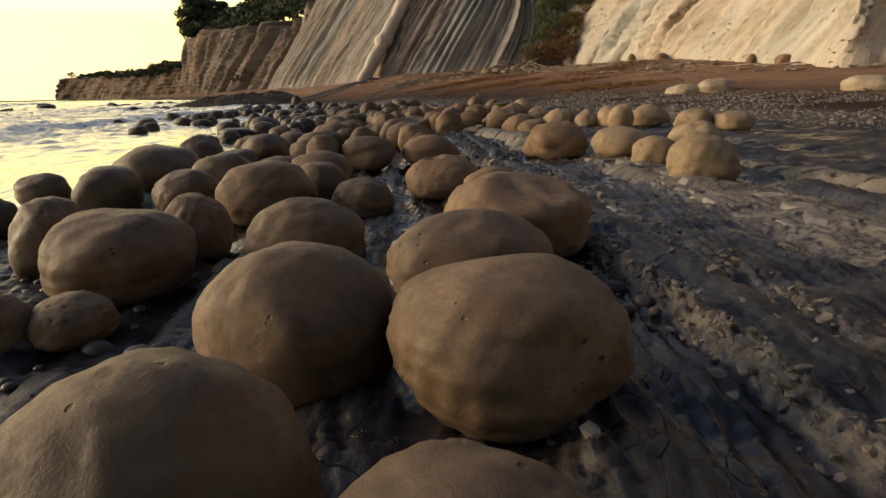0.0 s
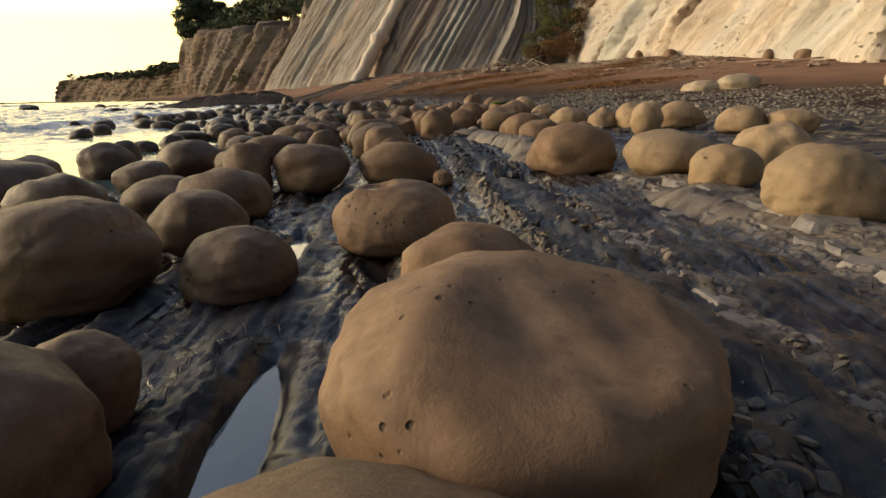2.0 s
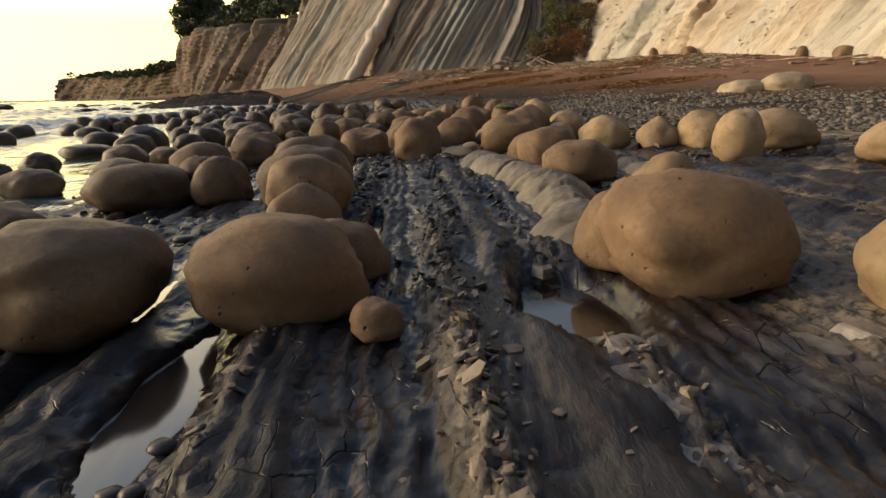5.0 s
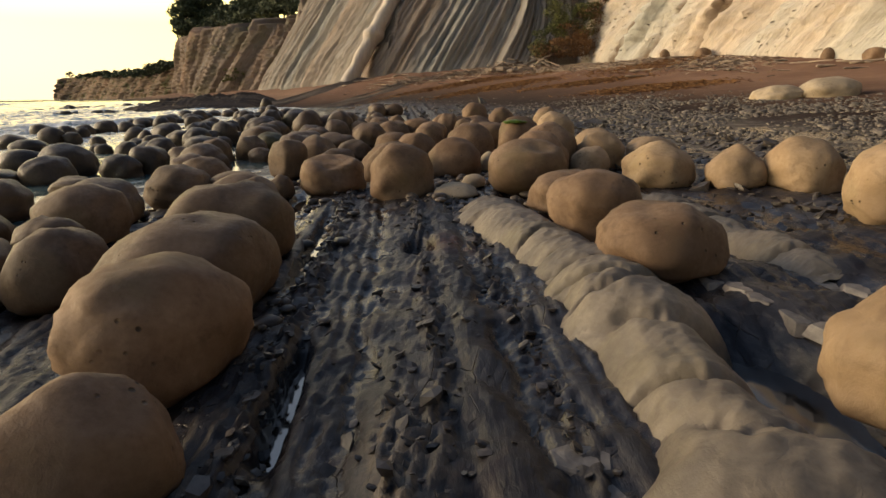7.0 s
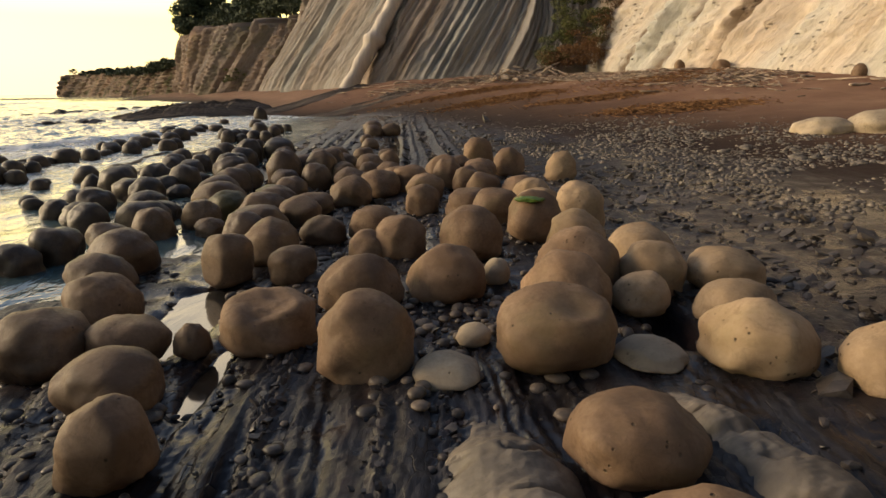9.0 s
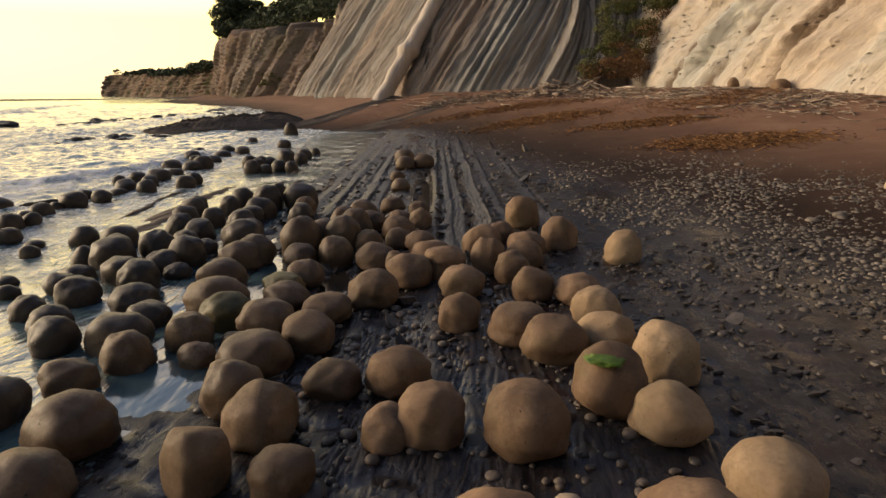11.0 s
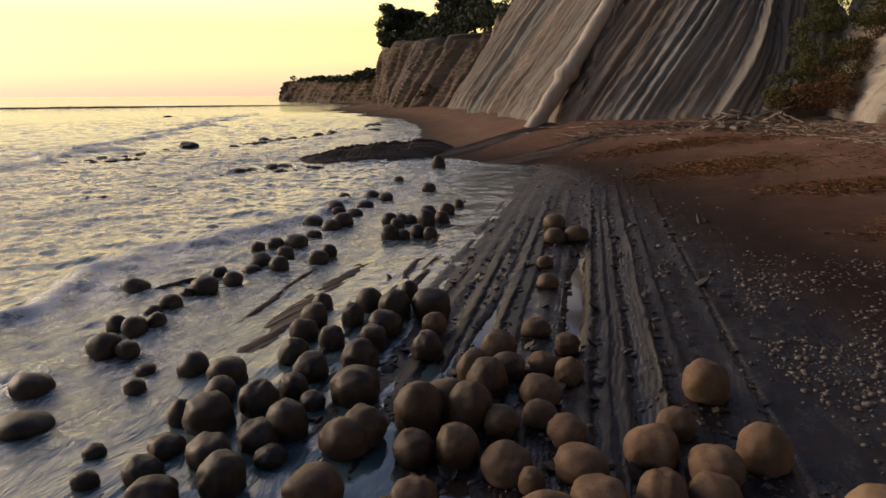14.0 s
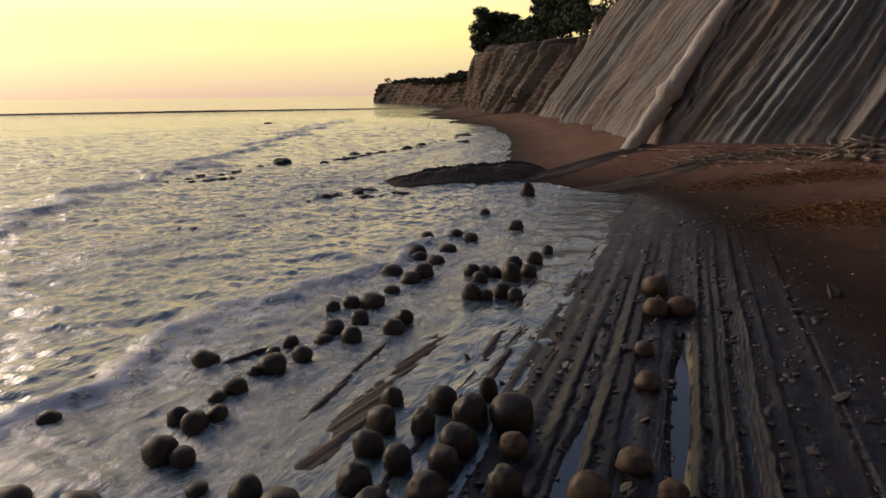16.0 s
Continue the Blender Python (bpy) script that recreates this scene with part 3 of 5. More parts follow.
def cliff(name, foot, n, m, slope, dip, ribs, material, label, seed, back=40.0, rough=0.5, seams=(), steeper=0.0):
    """foot: x, y, z of foot, z of top, left to right. ribs: their depth in metres."""
    p, s = bend(foot, n)
    # spacing grows with distance
    dist = np.hypot(p[:, 0], p[:, 1])
    cost = np.concatenate([[0], np.cumsum(np.diff(s) / np.maximum(20, (dist[1:] + dist[:-1]) / 2))])
    si = np.interp(np.linspace(0, cost[-1], n), cost, s)
    fx, fy, fz, tz = [np.interp(si, s, p[:, k]) for k in range(4)]
    tx, ty = np.gradient(fx), np.gradient(fy)
    ln = np.hypot(tx, ty)
    nx, ny = -ty / ln, tx / ln  # away from the sea
    v = np.concatenate([np.linspace(0, 1, m) ** 1.15, [1.0, 1.0]])
    S, V = np.meshgrid(si, v, indexing="ij")
    up = (tz - fz)[:, None] * V
    bed = S - dip * up
    fl = bed.reshape(-1)[:, None]
    amp = ribs * (0.6 * waves(fl, seed, 4, 9.0, 0.7) + 0.4 * np.abs(waves(fl, seed + 1, 3, 3.4, 0.6)))
    pq = np.stack([bed.reshape(-1), up.reshape(-1) * 0.6], 1)
    amp = amp + rough * waves(pq, seed + 2, 4, 5.0, 0.6)
    amp = amp.reshape(S.shape) * np.minimum(1, 0.35 + up / 4)
    bays = 2.4 * waves(fl, seed + 9, 3, 27.0, 0.6).reshape(S.shape) * smooth(85, 125, fy)[:, None]
    rills = np.stack([bed.reshape(-1), up.reshape(-1) * 0.12], 1)
    amp = amp + bays + 0.8 * rough * np.abs(waves(rills, seed + 11, 3, 2.6, 0.6)).reshape(S.shape) * smooth(140, 85, fy)[:, None] * np.minimum(1, 0.3 + up / 3)
    amp = amp + 0.17 * ribs * waves(fl, seed + 21, 3, 1.3, 0.7).reshape(S.shape) * np.minimum(1, 0.3 + up / 3)
    seam = np.zeros(S.shape)
    for mid, wide, deep in seams:
        groove = np.exp(-((bed + 0.5 * amp - mid) / wide) ** 2)
        seam += groove
        amp = amp - deep * groove
    inn = up / np.tan(np.radians(slope + steeper * smooth(190, 240, fy)))[:, None] - amp
    inn[:, -2] += 4
    inn[:, -1] += back
    zz = fz[:, None] - 0.6 * (V == 0) + up
    zz[:, -2] += 0.5
    zz[:, -1] += 3
    edge = (0.9 + steeper / 20) * waves(si[:, None], seed + 5, 4, 12.0, 0.7)
    zz += smooth(0.8, 1.0, V) * edge[:, None]
    x = fx[:, None] + nx[:, None] * inn
    y = fy[:, None] + ny[:, None] * inn
    me = mesh_from(name, np.stack([x.reshape(-1), y.reshape(-1), zz.reshape(-1)], 1), grid_faces(len(si), len(v)), material)
    put_attr(me, "bed", bed.reshape(-1))
    put_attr(me, "up", up.reshape(-1))
    put_attr(me, "seam", np.clip(seam, 0, 1).reshape(-1))
    return tagged(new(name, me), label, "cliff", kind="structure")


cliff("cliff_bluff", ((-112, 300, 1.5, 23), (-108, 268, 1.5, 22.5), (-95, 240, 1.6, 21.5), (-80, 215, 1.8, 22.5), (-62, 190, 1.9, 19.5), (-48, 172, 2.2, 19), (-34, 165, 2.2, 20)),
      300, 90, 60, 0.42, 1.3, CLIFF_BROWN, "brown bluff of slanting mudstone beds beyond the grey cliff", 63, rough=0.6, steeper=20)
cliff("cliff_main", ((-44, 190, 2.0, 27), (-47, 168, 2.2, 25), (-26, 128, 2.8, 26), (-14, 97, 2.8, 27), (-8.5, 79.5, 2.6, 28), (-2, 77.5, 3.2, 29), (6, 75.5, 3.7, 30), (11.0, 75.2, 3.9, 30), (15, 77, 4.4, 30), (19, 79.5, 5, 30)),
      760, 100, 58, 0.5, 1.1, CLIFF_GREY, "steep grey cliff of slanting mudstone beds above the beach", 61, rough=0.28, seams=((121.0, 0.8, 0.5), (132.0, 0.3, 0.2), (109.0, 0.5, 0.4), (98.0, 0.5, 0.4), (86.0, 0.7, 0.5)))
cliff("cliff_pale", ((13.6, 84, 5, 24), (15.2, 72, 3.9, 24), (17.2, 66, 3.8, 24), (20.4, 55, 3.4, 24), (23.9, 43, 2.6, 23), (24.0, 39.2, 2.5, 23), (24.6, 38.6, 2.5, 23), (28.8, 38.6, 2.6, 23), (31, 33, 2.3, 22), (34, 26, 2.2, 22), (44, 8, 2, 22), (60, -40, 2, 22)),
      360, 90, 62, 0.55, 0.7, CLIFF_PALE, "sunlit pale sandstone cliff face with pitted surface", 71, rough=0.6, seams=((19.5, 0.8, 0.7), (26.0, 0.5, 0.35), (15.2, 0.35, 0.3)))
cliff("cliff_far", ((-368, 600, 0.2, 19), (-340, 592, 0.2, 20.5), (-262, 500, 0.3, 18.5), (-174, 400, 0.5, 17), (-128, 330, 1, 18.5), (-108, 290, 1, 18), (-98, 270, 1, 17)),
      260, 50, 60, 0.6, 2.5, CLIFF_FAR, "far brown headland cliff with a grassy top", 81, back=120, rough=1.5)


# ---- boulders ----
def sphere(level):
    bm = bmesh.new()
    bmesh.ops.create_icosphere(bm, subdivisions=level, radius=1.0)
    bm.verts.ensure_lookup_table()
    v = np.array([tuple(a.co) for a in bm.verts])
    f = [[a.index for a in q.verts] for q in bm.faces]
    bm.free()
    return v, f


BALLS = {k: sphere(k) for k in (1, 2, 3, 4, 5, 6)}
STONE_LOOKS = {
    "dry": (STONE_DRY, "rounded tan sandstone boulder resting on the mudstone shelf"),
    "light": (STONE_LIGHT, "rounded light tan sandstone boulder on the shelf"),
    "brown": (STONE_BROWN_SHADED, "rounded brown sandstone boulder resting on the wet shelf, shade in its colour"),
    "damp": (STONE_DAMP, "rounded damp brown sandstone boulder on the wet shelf"),
    "wet": (STONE_WET, "dark wet rounded boulder standing in the shallow sea"),
    "pale": (STONE_PALE, "pale bleached boulder half buried in the beach pebbles"),
    "moss": (STONE_MOSS, "rounded boulder stained olive with weed"),
}
count = 0


def stone(x, y, w, h, kind, level, hollow=None, peak=0.0, facet=0.0, long=1.0, turn=None, sink=0.05, lift=0.0, puddle=None):
    """A boulder w wide and h high. hollow: x, y, radius, depth on its top, in half widths."""
    global count
    count += 1
    r = np.random.RandomState(1000 + count)
    n, faces = BALLS[level]
    p, dish = n.copy(), 0.85
    square = r.uniform(0.9, 1.0)
    p = np.sign(p) * np.abs(p) ** square
    p /= (np.abs(p) ** 2.12).sum(1)[:, None] ** (1 / 2.12)
    p *= (1 + (0.05 if level > 4 else 0.085) * waves(n, 2000 + count, 2, 2.2) + (0.035 if level > 4 else 0.05) * waves(n, 3000 + count, 3, 0.75))[:, None]
    cut = facet if facet else r.uniform(0, 0.1) * (r.rand() < 0.5)
    for _ in range(6 if facet else 4):
        d = r.normal(size=3)
        d[2] = abs(d[2]) * 0.8
        d /= np.linalg.norm(d)
        over = np.maximum(0, p @ d - (1 - 0.35 * max(cut, 0.12)))
        p -= (over * (0.8 if facet else 0.6))[:, None] * d
    # a flatter foot and a fuller belly below the middle
    low = p[:, 2] < 0
    side = np.hypot(p[low, 0], p[low, 1])
    p[low, :2] *= (1 + 0.3 * np.clip(-p[low, 2], 0, 1) ** 2 * smooth(0.05, 0.5, side))[:, None]
    p[low, 2] = np.maximum(p[low, 2], -0.93)
    p[low, 2] *= r.uniform(0.86, 1.0)
    swell = r.uniform(-0.08, 0.1)
    p[:, :2] *= (1 - swell * p[:, 2])[:, None]
    if peak:
        rho = np.hypot(p[:, 0], p[:, 1])
        p[:, 2] += (p[:, 2] > 0) * peak * 2 * np.exp(-(rho / 0.42) ** 2)
    if hollow:
        hx, hy, rad, deep = hollow
        q = ((p[:, 0] - hx) ** 2 + (p[:, 1] - hy) ** 2) / rad ** 2
        if puddle:
            # a pitted dish with a lip all round
            wob = 1 + 0.16 * waves(n, 4100 + count, 3, 0.35)
            top = p[:, 2] > 0
            lip = np.exp(-((np.sqrt(q) / wob - 1.15) / 0.3) ** 2)
            p[:, 2] += top * lip * np.maximum(0, dish + 0.05 - p[:, 2])
            inner = smooth(1.08, 0.8, np.sqrt(q) / wob) * top
            p[:, 2] += inner * (dish - 0.05 + 0.06 * waves(n, 4200 + count, 3, 0.22) - p[:, 2])
        p[:, 2] -= (not puddle) * (p[:, 2] > 0) * 2.2 * deep * np.exp(-q ** 1.6) * (1 + 0.25 * waves(n, 4000 + count, 3, 0.5))
    a = radians(turn if turn is not None else 0 if hollow else r.uniform(-12, 12))
    p[:, 1] *= long * r.uniform(0.9, 1.05)
    p = np.stack([p[:, 0] * math.cos(a) - p[:, 1] * math.sin(a), p[:, 0] * math.sin(a) + p[:, 1] * math.cos(a), p[:, 2]], 1)
    wide = (p[:, 0].max() - p[:, 0].min()) / 2
    p[:, 0] *= w / 2 / wide
    p[:, 1] *= w / 2 / wide
    bury = 0.05 * h
    h = h + bury
    lo, hi = p[:, 2].min(), p[:, 2].max()
    level_z = (dish - lo) / (hi - lo) * h
    p[:, 2] = (p[:, 2] - lo) / (hi - lo) * h
    if level >= 5:
        # drilled borings, sunk into the skin
        c = r.normal(size=(26, 3))
        c[:, 2] = np.abs(c[:, 2]) * 0.5
        c /= np.linalg.norm(c, axis=1)[:, None]
        for d in c:
            g = np.exp(-(np.linalg.norm(n - d, axis=1) / r.uniform(0.018, 0.034)) ** 2)
            p -= (g * 0.02)[:, None] * n
    if puddle:
        cx, cy = hollow[0] * w / 2, hollow[1] * w / 2
        q, f = BALLS[3]
        water = q * np.array([puddle, puddle * 0.85, 0.005])
        pool = new("puddle", mesh_from("puddle", water, f, POOL))
        pool.location = (x + cx, y + cy, max(at_ground(x, y), -0.05) - sink * h - bury + level_z - 0.004)
        tagged(pool, "still water puddle in the hollow of a boulder", "puddle")
    # left and foremost dry stones take the brown copy that carries shade
    material, label = STONE_LOOKS["light" if kind == "dry" and x > 2.2 and y < 28 else "brown" if kind == "dry" and (x < -0.7 or y < 4.9) else kind]
    ob = new("boulder", mesh_from("boulder", p, faces, material))
    z = max(at_ground(x, y), -0.05)
    ob.location = (x, y, z - sink * h - bury + lift)
    return tagged(ob, label, "boulder", "boulders of the beach")


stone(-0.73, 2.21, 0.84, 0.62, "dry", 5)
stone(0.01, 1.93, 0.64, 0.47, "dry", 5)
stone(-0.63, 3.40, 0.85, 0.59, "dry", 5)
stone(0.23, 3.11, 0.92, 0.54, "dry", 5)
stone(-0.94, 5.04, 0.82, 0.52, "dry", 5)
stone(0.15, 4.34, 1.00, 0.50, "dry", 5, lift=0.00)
stone(-0.81, 6.97, 0.63, 0.38, "dry", 5, lift=-0.01)
stone(-1.75, 6.97, 0.99, 0.60, "dry", 5, lift=-0.00)
stone(-2.08, 4.74, 0.92, 0.55, "dry", 5)
stone(-2.94, 5.39, 0.54, 0.58, "damp", 5)
stone(-1.95, 5.65, 0.57, 0.50, "dry", 5)
stone(-2.83, 7.69, 0.72, 0.49, "damp", 5)
stone(-4.81, 8.25, 0.62, 0.45, "damp", 4)
stone(-3.92, 8.06, 0.74, 0.54, "damp", 4)
stone(-4.01, 9.58, 1.25, 0.66, "damp", 4)
stone(-1.41, 8.00, 0.68, 0.45, "dry", 4, lift=0.00)
stone(-1.94, 3.94, 0.41, 0.25, "dry", 5)
stone(-2.24, 3.80, 0.33, 0.31, "dry", 5)
stone(-4.32, 6.71, 0.43, 0.41, "damp", 4)
stone(2.96, 7.91, 0.79, 0.51, "dry", 5, lift=0.00)
stone(3.77, 10.14, 0.76, 0.50, "dry", 4)
stone(0.01, 7.76, 0.84, 0.46, "dry", 5, hollow=(-0.27, -0.06, 0.27, 0.09), turn=0, puddle=0.12)
stone(-0.19, 10.85, 0.92, 0.49, "dry", 4)
stone(0.33, 10.38, 0.23, 0.17, "dry", 4)
stone(-1.18, 10.75, 0.86, 0.54, "dry", 4)
stone(-1.60, 9.15, 0.83, 0.49, "dry", 4)
stone(-1.87, 10.63, 0.58, 0.61, "dry", 4, lift=-0.00)
stone(-3.33, 12.58, 0.96, 0.58, "damp", 4)
stone(-3.54, 11.63, 0.73, 0.38, "damp", 4)
stone(-4.62, 12.81, 0.86, 0.58, "damp", 4)
stone(-5.54, 15.13, 0.52, 0.44, "wet", 4)
stone(-6.00, 16.87, 0.56, 0.30, "wet", 4)
stone(-5.63, 17.41, 0.58, 0.40, "wet", 4)
stone(-6.22, 19.79, 1.04, 0.33, "wet", 4)
stone(-4.43, 15.33, 0.76, 0.38, "damp", 4)
stone(-9.53, 25.79, 0.91, 0.38, "wet", 3)
stone(-7.24, 22.12, 0.79, 0.44, "wet", 3)
stone(-10.61, 23.66, 0.62, 0.40, "wet", 3)
stone(-10.07, 21.56, 0.64, 0.39, "wet", 3)
stone(-13.57, 32.59, 0.84, 0.49, "wet", 3)
stone(-14.42, 28.70, 0.53, 0.36, "wet", 3)
stone(-12.02, 26.45, 0.80, 0.46, "wet", 3)
stone(-10.72, 26.94, 0.80, 0.46, "wet", 3)
stone(-15.35, 28.52, 0.44, 0.26, "wet", 3)
stone(1.89, 11.05, 0.93, 0.57, "dry", 4)
stone(2.69, 10.17, 0.89, 0.48, "dry", 4)
stone(2.88, 9.23, 0.63, 0.40, "dry", 4, lift=-0.00)
stone(5.17, 16.37, 0.95, 0.53, "dry", 4)
stone(5.53, 14.53, 0.79, 0.47, "dry", 4)
stone(6.23, 14.17, 0.86, 0.41, "dry", 4)
stone(-0.53, 13.09, 0.70, 0.57, "dry", 4, facet=0.25, long=1.25, turn=-25, lift=0.00)
stone(-0.38, 12.22, 0.59, 0.44, "dry", 4, facet=0.5, peak=0.1, lift=-0.00)
stone(-0.74, 14.01, 0.85, 0.59, "dry", 4, facet=0.2, long=1.2, turn=-25)
stone(-0.95, 15.19, 0.96, 0.62, "dry", 4)
stone(-1.71, 14.27, 0.62, 0.51, "dry", 4)
stone(-2.15, 14.93, 0.56, 0.47, "dry", 4)
stone(-2.60, 16.12, 0.80, 0.56, "dry", 4)
stone(-4.25, 18.75, 0.61, 0.33, "damp", 4)
stone(-4.21, 17.29, 0.72, 0.51, "damp", 4)
stone(-5.48, 20.09, 0.76, 0.50, "wet", 4)
stone(-0.69, 18.18, 0.82, 0.50, "dry", 4, hollow=(0.1, -0.3, 0.5, 0.13))
stone(0.22, 17.65, 0.74, 0.65, "dry", 4)
stone(-1.73, 20.19, 0.64, 0.61, "dry", 4, facet=0.6)
stone(-0.94, 21.87, 0.67, 0.42, "dry", 4, facet=0.4)
stone(-4.62, 20.66, 0.68, 0.45, "wet", 4)
stone(-6.36, 22.08, 0.64, 0.51, "wet", 4)
stone(0.83, 19.35, 0.84, 0.55, "dry", 4, facet=0.5)
stone(1.68, 17.69, 0.90, 0.60, "dry", 4, hollow=(0.2,-0.5,0.3,0.1))
stone(1.87, 15.24, 0.72, 0.53, "dry", 4)
stone(2.02, 14.29, 0.76, 0.45, "dry", 4)
stone(2.61, 18.67, 0.52, 0.37, "dry", 4)
stone(2.85, 19.18, 0.69, 0.53, "dry", 4)
stone(3.09, 17.50, 0.77, 0.51, "dry", 4, peak=0.12)
stone(3.76, 17.07, 0.64, 0.47, "dry", 4, peak=0.16)
stone(4.33, 16.85, 0.73, 0.54, "dry", 4)
stone(4.16, 15.38, 0.63, 0.61, "dry", 4)
stone(2.29, 12.56, 0.57, 0.47, "dry", 4)
stone(-1.09, 16.38, 0.56, 0.50, "dry", 4, facet=0.3)
stone(-1.52, 17.22, 0.73, 0.44, "dry", 4)
stone(-1.85, 18.06, 0.69, 0.37, "dry", 4)
stone(-2.46, 17.94, 0.83, 0.51, "dry", 4)
stone(-2.57, 18.98, 0.69, 0.50, "dry", 4)
stone(-3.15, 19.95, 0.77, 0.49, "damp", 4)
stone(-3.30, 20.80, 0.85, 0.58, "damp", 4)
stone(-1.28, 18.03, 0.31, 0.30, "dry", 4)
stone(-0.01, 19.10, 0.85, 0.56, "dry", 4)
stone(-1.92, 21.48, 0.74, 0.62, "damp", 4)
stone(-1.45, 21.00, 0.73, 0.60, "dry", 4)
stone(-0.96, 20.09, 0.56, 0.42, "dry", 4)
stone(-0.22, 21.94, 0.77, 0.52, "dry", 4)
stone(-0.18, 20.90, 0.54, 0.40, "dry", 4)
stone(0.24, 21.00, 0.69, 0.54, "dry", 4)
stone(1.11, 20.82, 0.81, 0.67, "dry", 4)
stone(1.92, 18.64, 0.81, 0.62, "dry", 4)
stone(2.15, 19.27, 0.86, 0.70, "dry", 4)
stone(2.49, 21.00, 0.74, 0.51, "dry", 4)
stone(2.99, 20.02, 0.75, 0.52, "dry", 4)
stone(3.61, 19.22, 0.74, 0.40, "dry", 4)
stone(3.31, 18.32, 0.69, 0.37, "dry", 4)
stone(1.87, 16.29, 0.76, 0.40, "dry", 4)
stone(2.02, 21.55, 0.76, 0.70, "dry", 4)
stone(-4.06, 21.89, 0.64, 0.46, "damp", 4)
stone(-4.39, 21.18, 0.63, 0.55, "wet", 4)
stone(3.34, 26.96, 0.71, 0.66, "dry", 4)
stone(2.31, 28.17, 0.76, 0.70, "dry", 4)
stone(1.65, 30.11, 0.83, 0.82, "dry", 4)
stone(1.59, 27.64, 0.77, 0.53, "dry", 4)
stone(1.52, 26.90, 0.71, 0.52, "dry", 4)
stone(1.11, 28.76, 0.65, 0.50, "dry", 4)
stone(0.72, 27.93, 0.84, 0.63, "dry", 4)
stone(0.83, 26.68, 0.65, 0.66, "dry", 4)
stone(1.25, 26.02, 0.62, 0.55, "dry", 4)
stone(1.51, 24.99, 0.68, 0.53, "dry", 4)
stone(2.20, 24.83, 0.77, 0.45, "dry", 4)
stone(2.30, 23.95, 0.71, 0.52, "dry", 4)
stone(1.18, 23.42, 0.80, 0.47, "dry", 4)
stone(0.41, 23.80, 0.60, 0.53, "dry", 4)
stone(0.38, 25.17, 0.76, 0.54, "dry", 4)
stone(0.03, 26.31, 0.80, 0.62, "dry", 4)
stone(-0.56, 25.90, 0.82, 0.58, "dry", 4)
stone(-0.91, 26.65, 0.40, 0.44, "dry", 4)
stone(-0.27, 27.28, 0.82, 0.48, "dry", 4)
stone(-0.58, 28.13, 0.66, 0.49, "dry", 4)
stone(-1.11, 28.63, 0.62, 0.44, "dry", 4)
stone(-1.68, 28.15, 0.61, 0.52, "dry", 4)
stone(-1.35, 27.01, 0.81, 0.51, "dry", 4)
stone(-2.17, 27.16, 0.72, 0.62, "damp", 4)
stone(-1.01, 24.87, 0.81, 0.61, "dry", 4)
stone(-2.40, 25.88, 0.70, 0.50, "damp", 4)
stone(-2.83, 26.99, 0.67, 0.51, "damp", 4)
stone(-3.11, 27.99, 0.85, 0.88, "damp", 4)
stone(-2.79, 28.49, 0.88, 0.70, "damp", 4)
stone(-2.26, 28.27, 0.85, 0.83, "damp", 4)
stone(-2.57, 29.90, 0.76, 0.70, "damp", 4)
stone(-2.25, 29.54, 0.83, 0.73, "damp", 4)
stone(-2.00, 30.33, 0.70, 0.50, "damp", 4)
stone(-1.22, 29.36, 0.79, 0.55, "dry", 4)
stone(-1.36, 30.71, 0.68, 0.43, "dry", 4)
stone(-0.79, 30.30, 0.58, 0.56, "dry", 4)
stone(-1.81, 32.50, 0.72, 0.43, "dry", 4)
stone(-2.37, 31.10, 0.78, 0.62, "damp", 4)
stone(-2.62, 25.36, 0.73, 0.40, "moss", 4)
stone(-2.32, 24.56, 0.74, 0.50, "damp", 4)
stone(-1.63, 24.26, 0.75, 0.40, "dry", 4)
stone(-1.59, 23.17, 0.72, 0.51, "dry", 4)
stone(-2.32, 23.63, 0.79, 0.54, "damp", 4)
stone(-2.07, 22.50, 0.91, 0.52, "damp", 4)
stone(-3.05, 23.98, 0.78, 0.54, "moss", 4)
stone(-3.40, 24.42, 0.97, 0.66, "damp", 4)
stone(-3.77, 25.58, 0.80, 0.61, "damp", 4)
stone(-3.97, 26.89, 0.83, 0.60, "damp", 4)
stone(-3.81, 27.29, 0.75, 0.64, "damp", 4)
stone(-4.56, 28.53, 0.93, 0.71, "wet", 4)
stone(-5.12, 29.92, 0.81, 0.66, "wet", 4)
stone(-5.32, 31.75, 0.83, 0.66, "wet", 4)
stone(-5.44, 32.77, 0.80, 0.85, "wet", 4)
stone(-5.50, 33.98, 0.50, 0.71, "wet", 3)
stone(-6.35, 33.14, 0.74, 0.71, "wet", 3)
stone(-6.30, 32.07, 0.60, 0.64, "wet", 4)
stone(-6.15, 30.61, 0.60, 0.58, "wet", 4)
stone(-5.84, 29.13, 0.73, 0.58, "wet", 4)
stone(-6.57, 29.70, 0.68, 0.61, "wet", 4)
stone(-7.00, 30.85, 0.70, 0.59, "wet", 3)
stone(-7.24, 31.79, 0.74, 0.64, "wet", 3)
stone(-5.78, 28.36, 0.56, 0.50, "wet", 4)
stone(-6.04, 27.61, 0.73, 0.67, "wet", 4)
stone(-5.12, 27.05, 0.73, 0.72, "wet", 4)
stone(-5.42, 26.67, 0.72, 0.49, "wet", 4)
stone(-5.18, 28.02, 0.50, 0.38, "wet", 4)
stone(-4.60, 33.13, 1.01, 0.79, "wet", 3)
stone(-3.86, 30.68, 0.72, 0.64, "wet", 4)
stone(-4.46, 33.03, 0.71, 0.63, "wet", 4)
stone(-4.96, 26.27, 0.53, 0.34, "wet", 4)
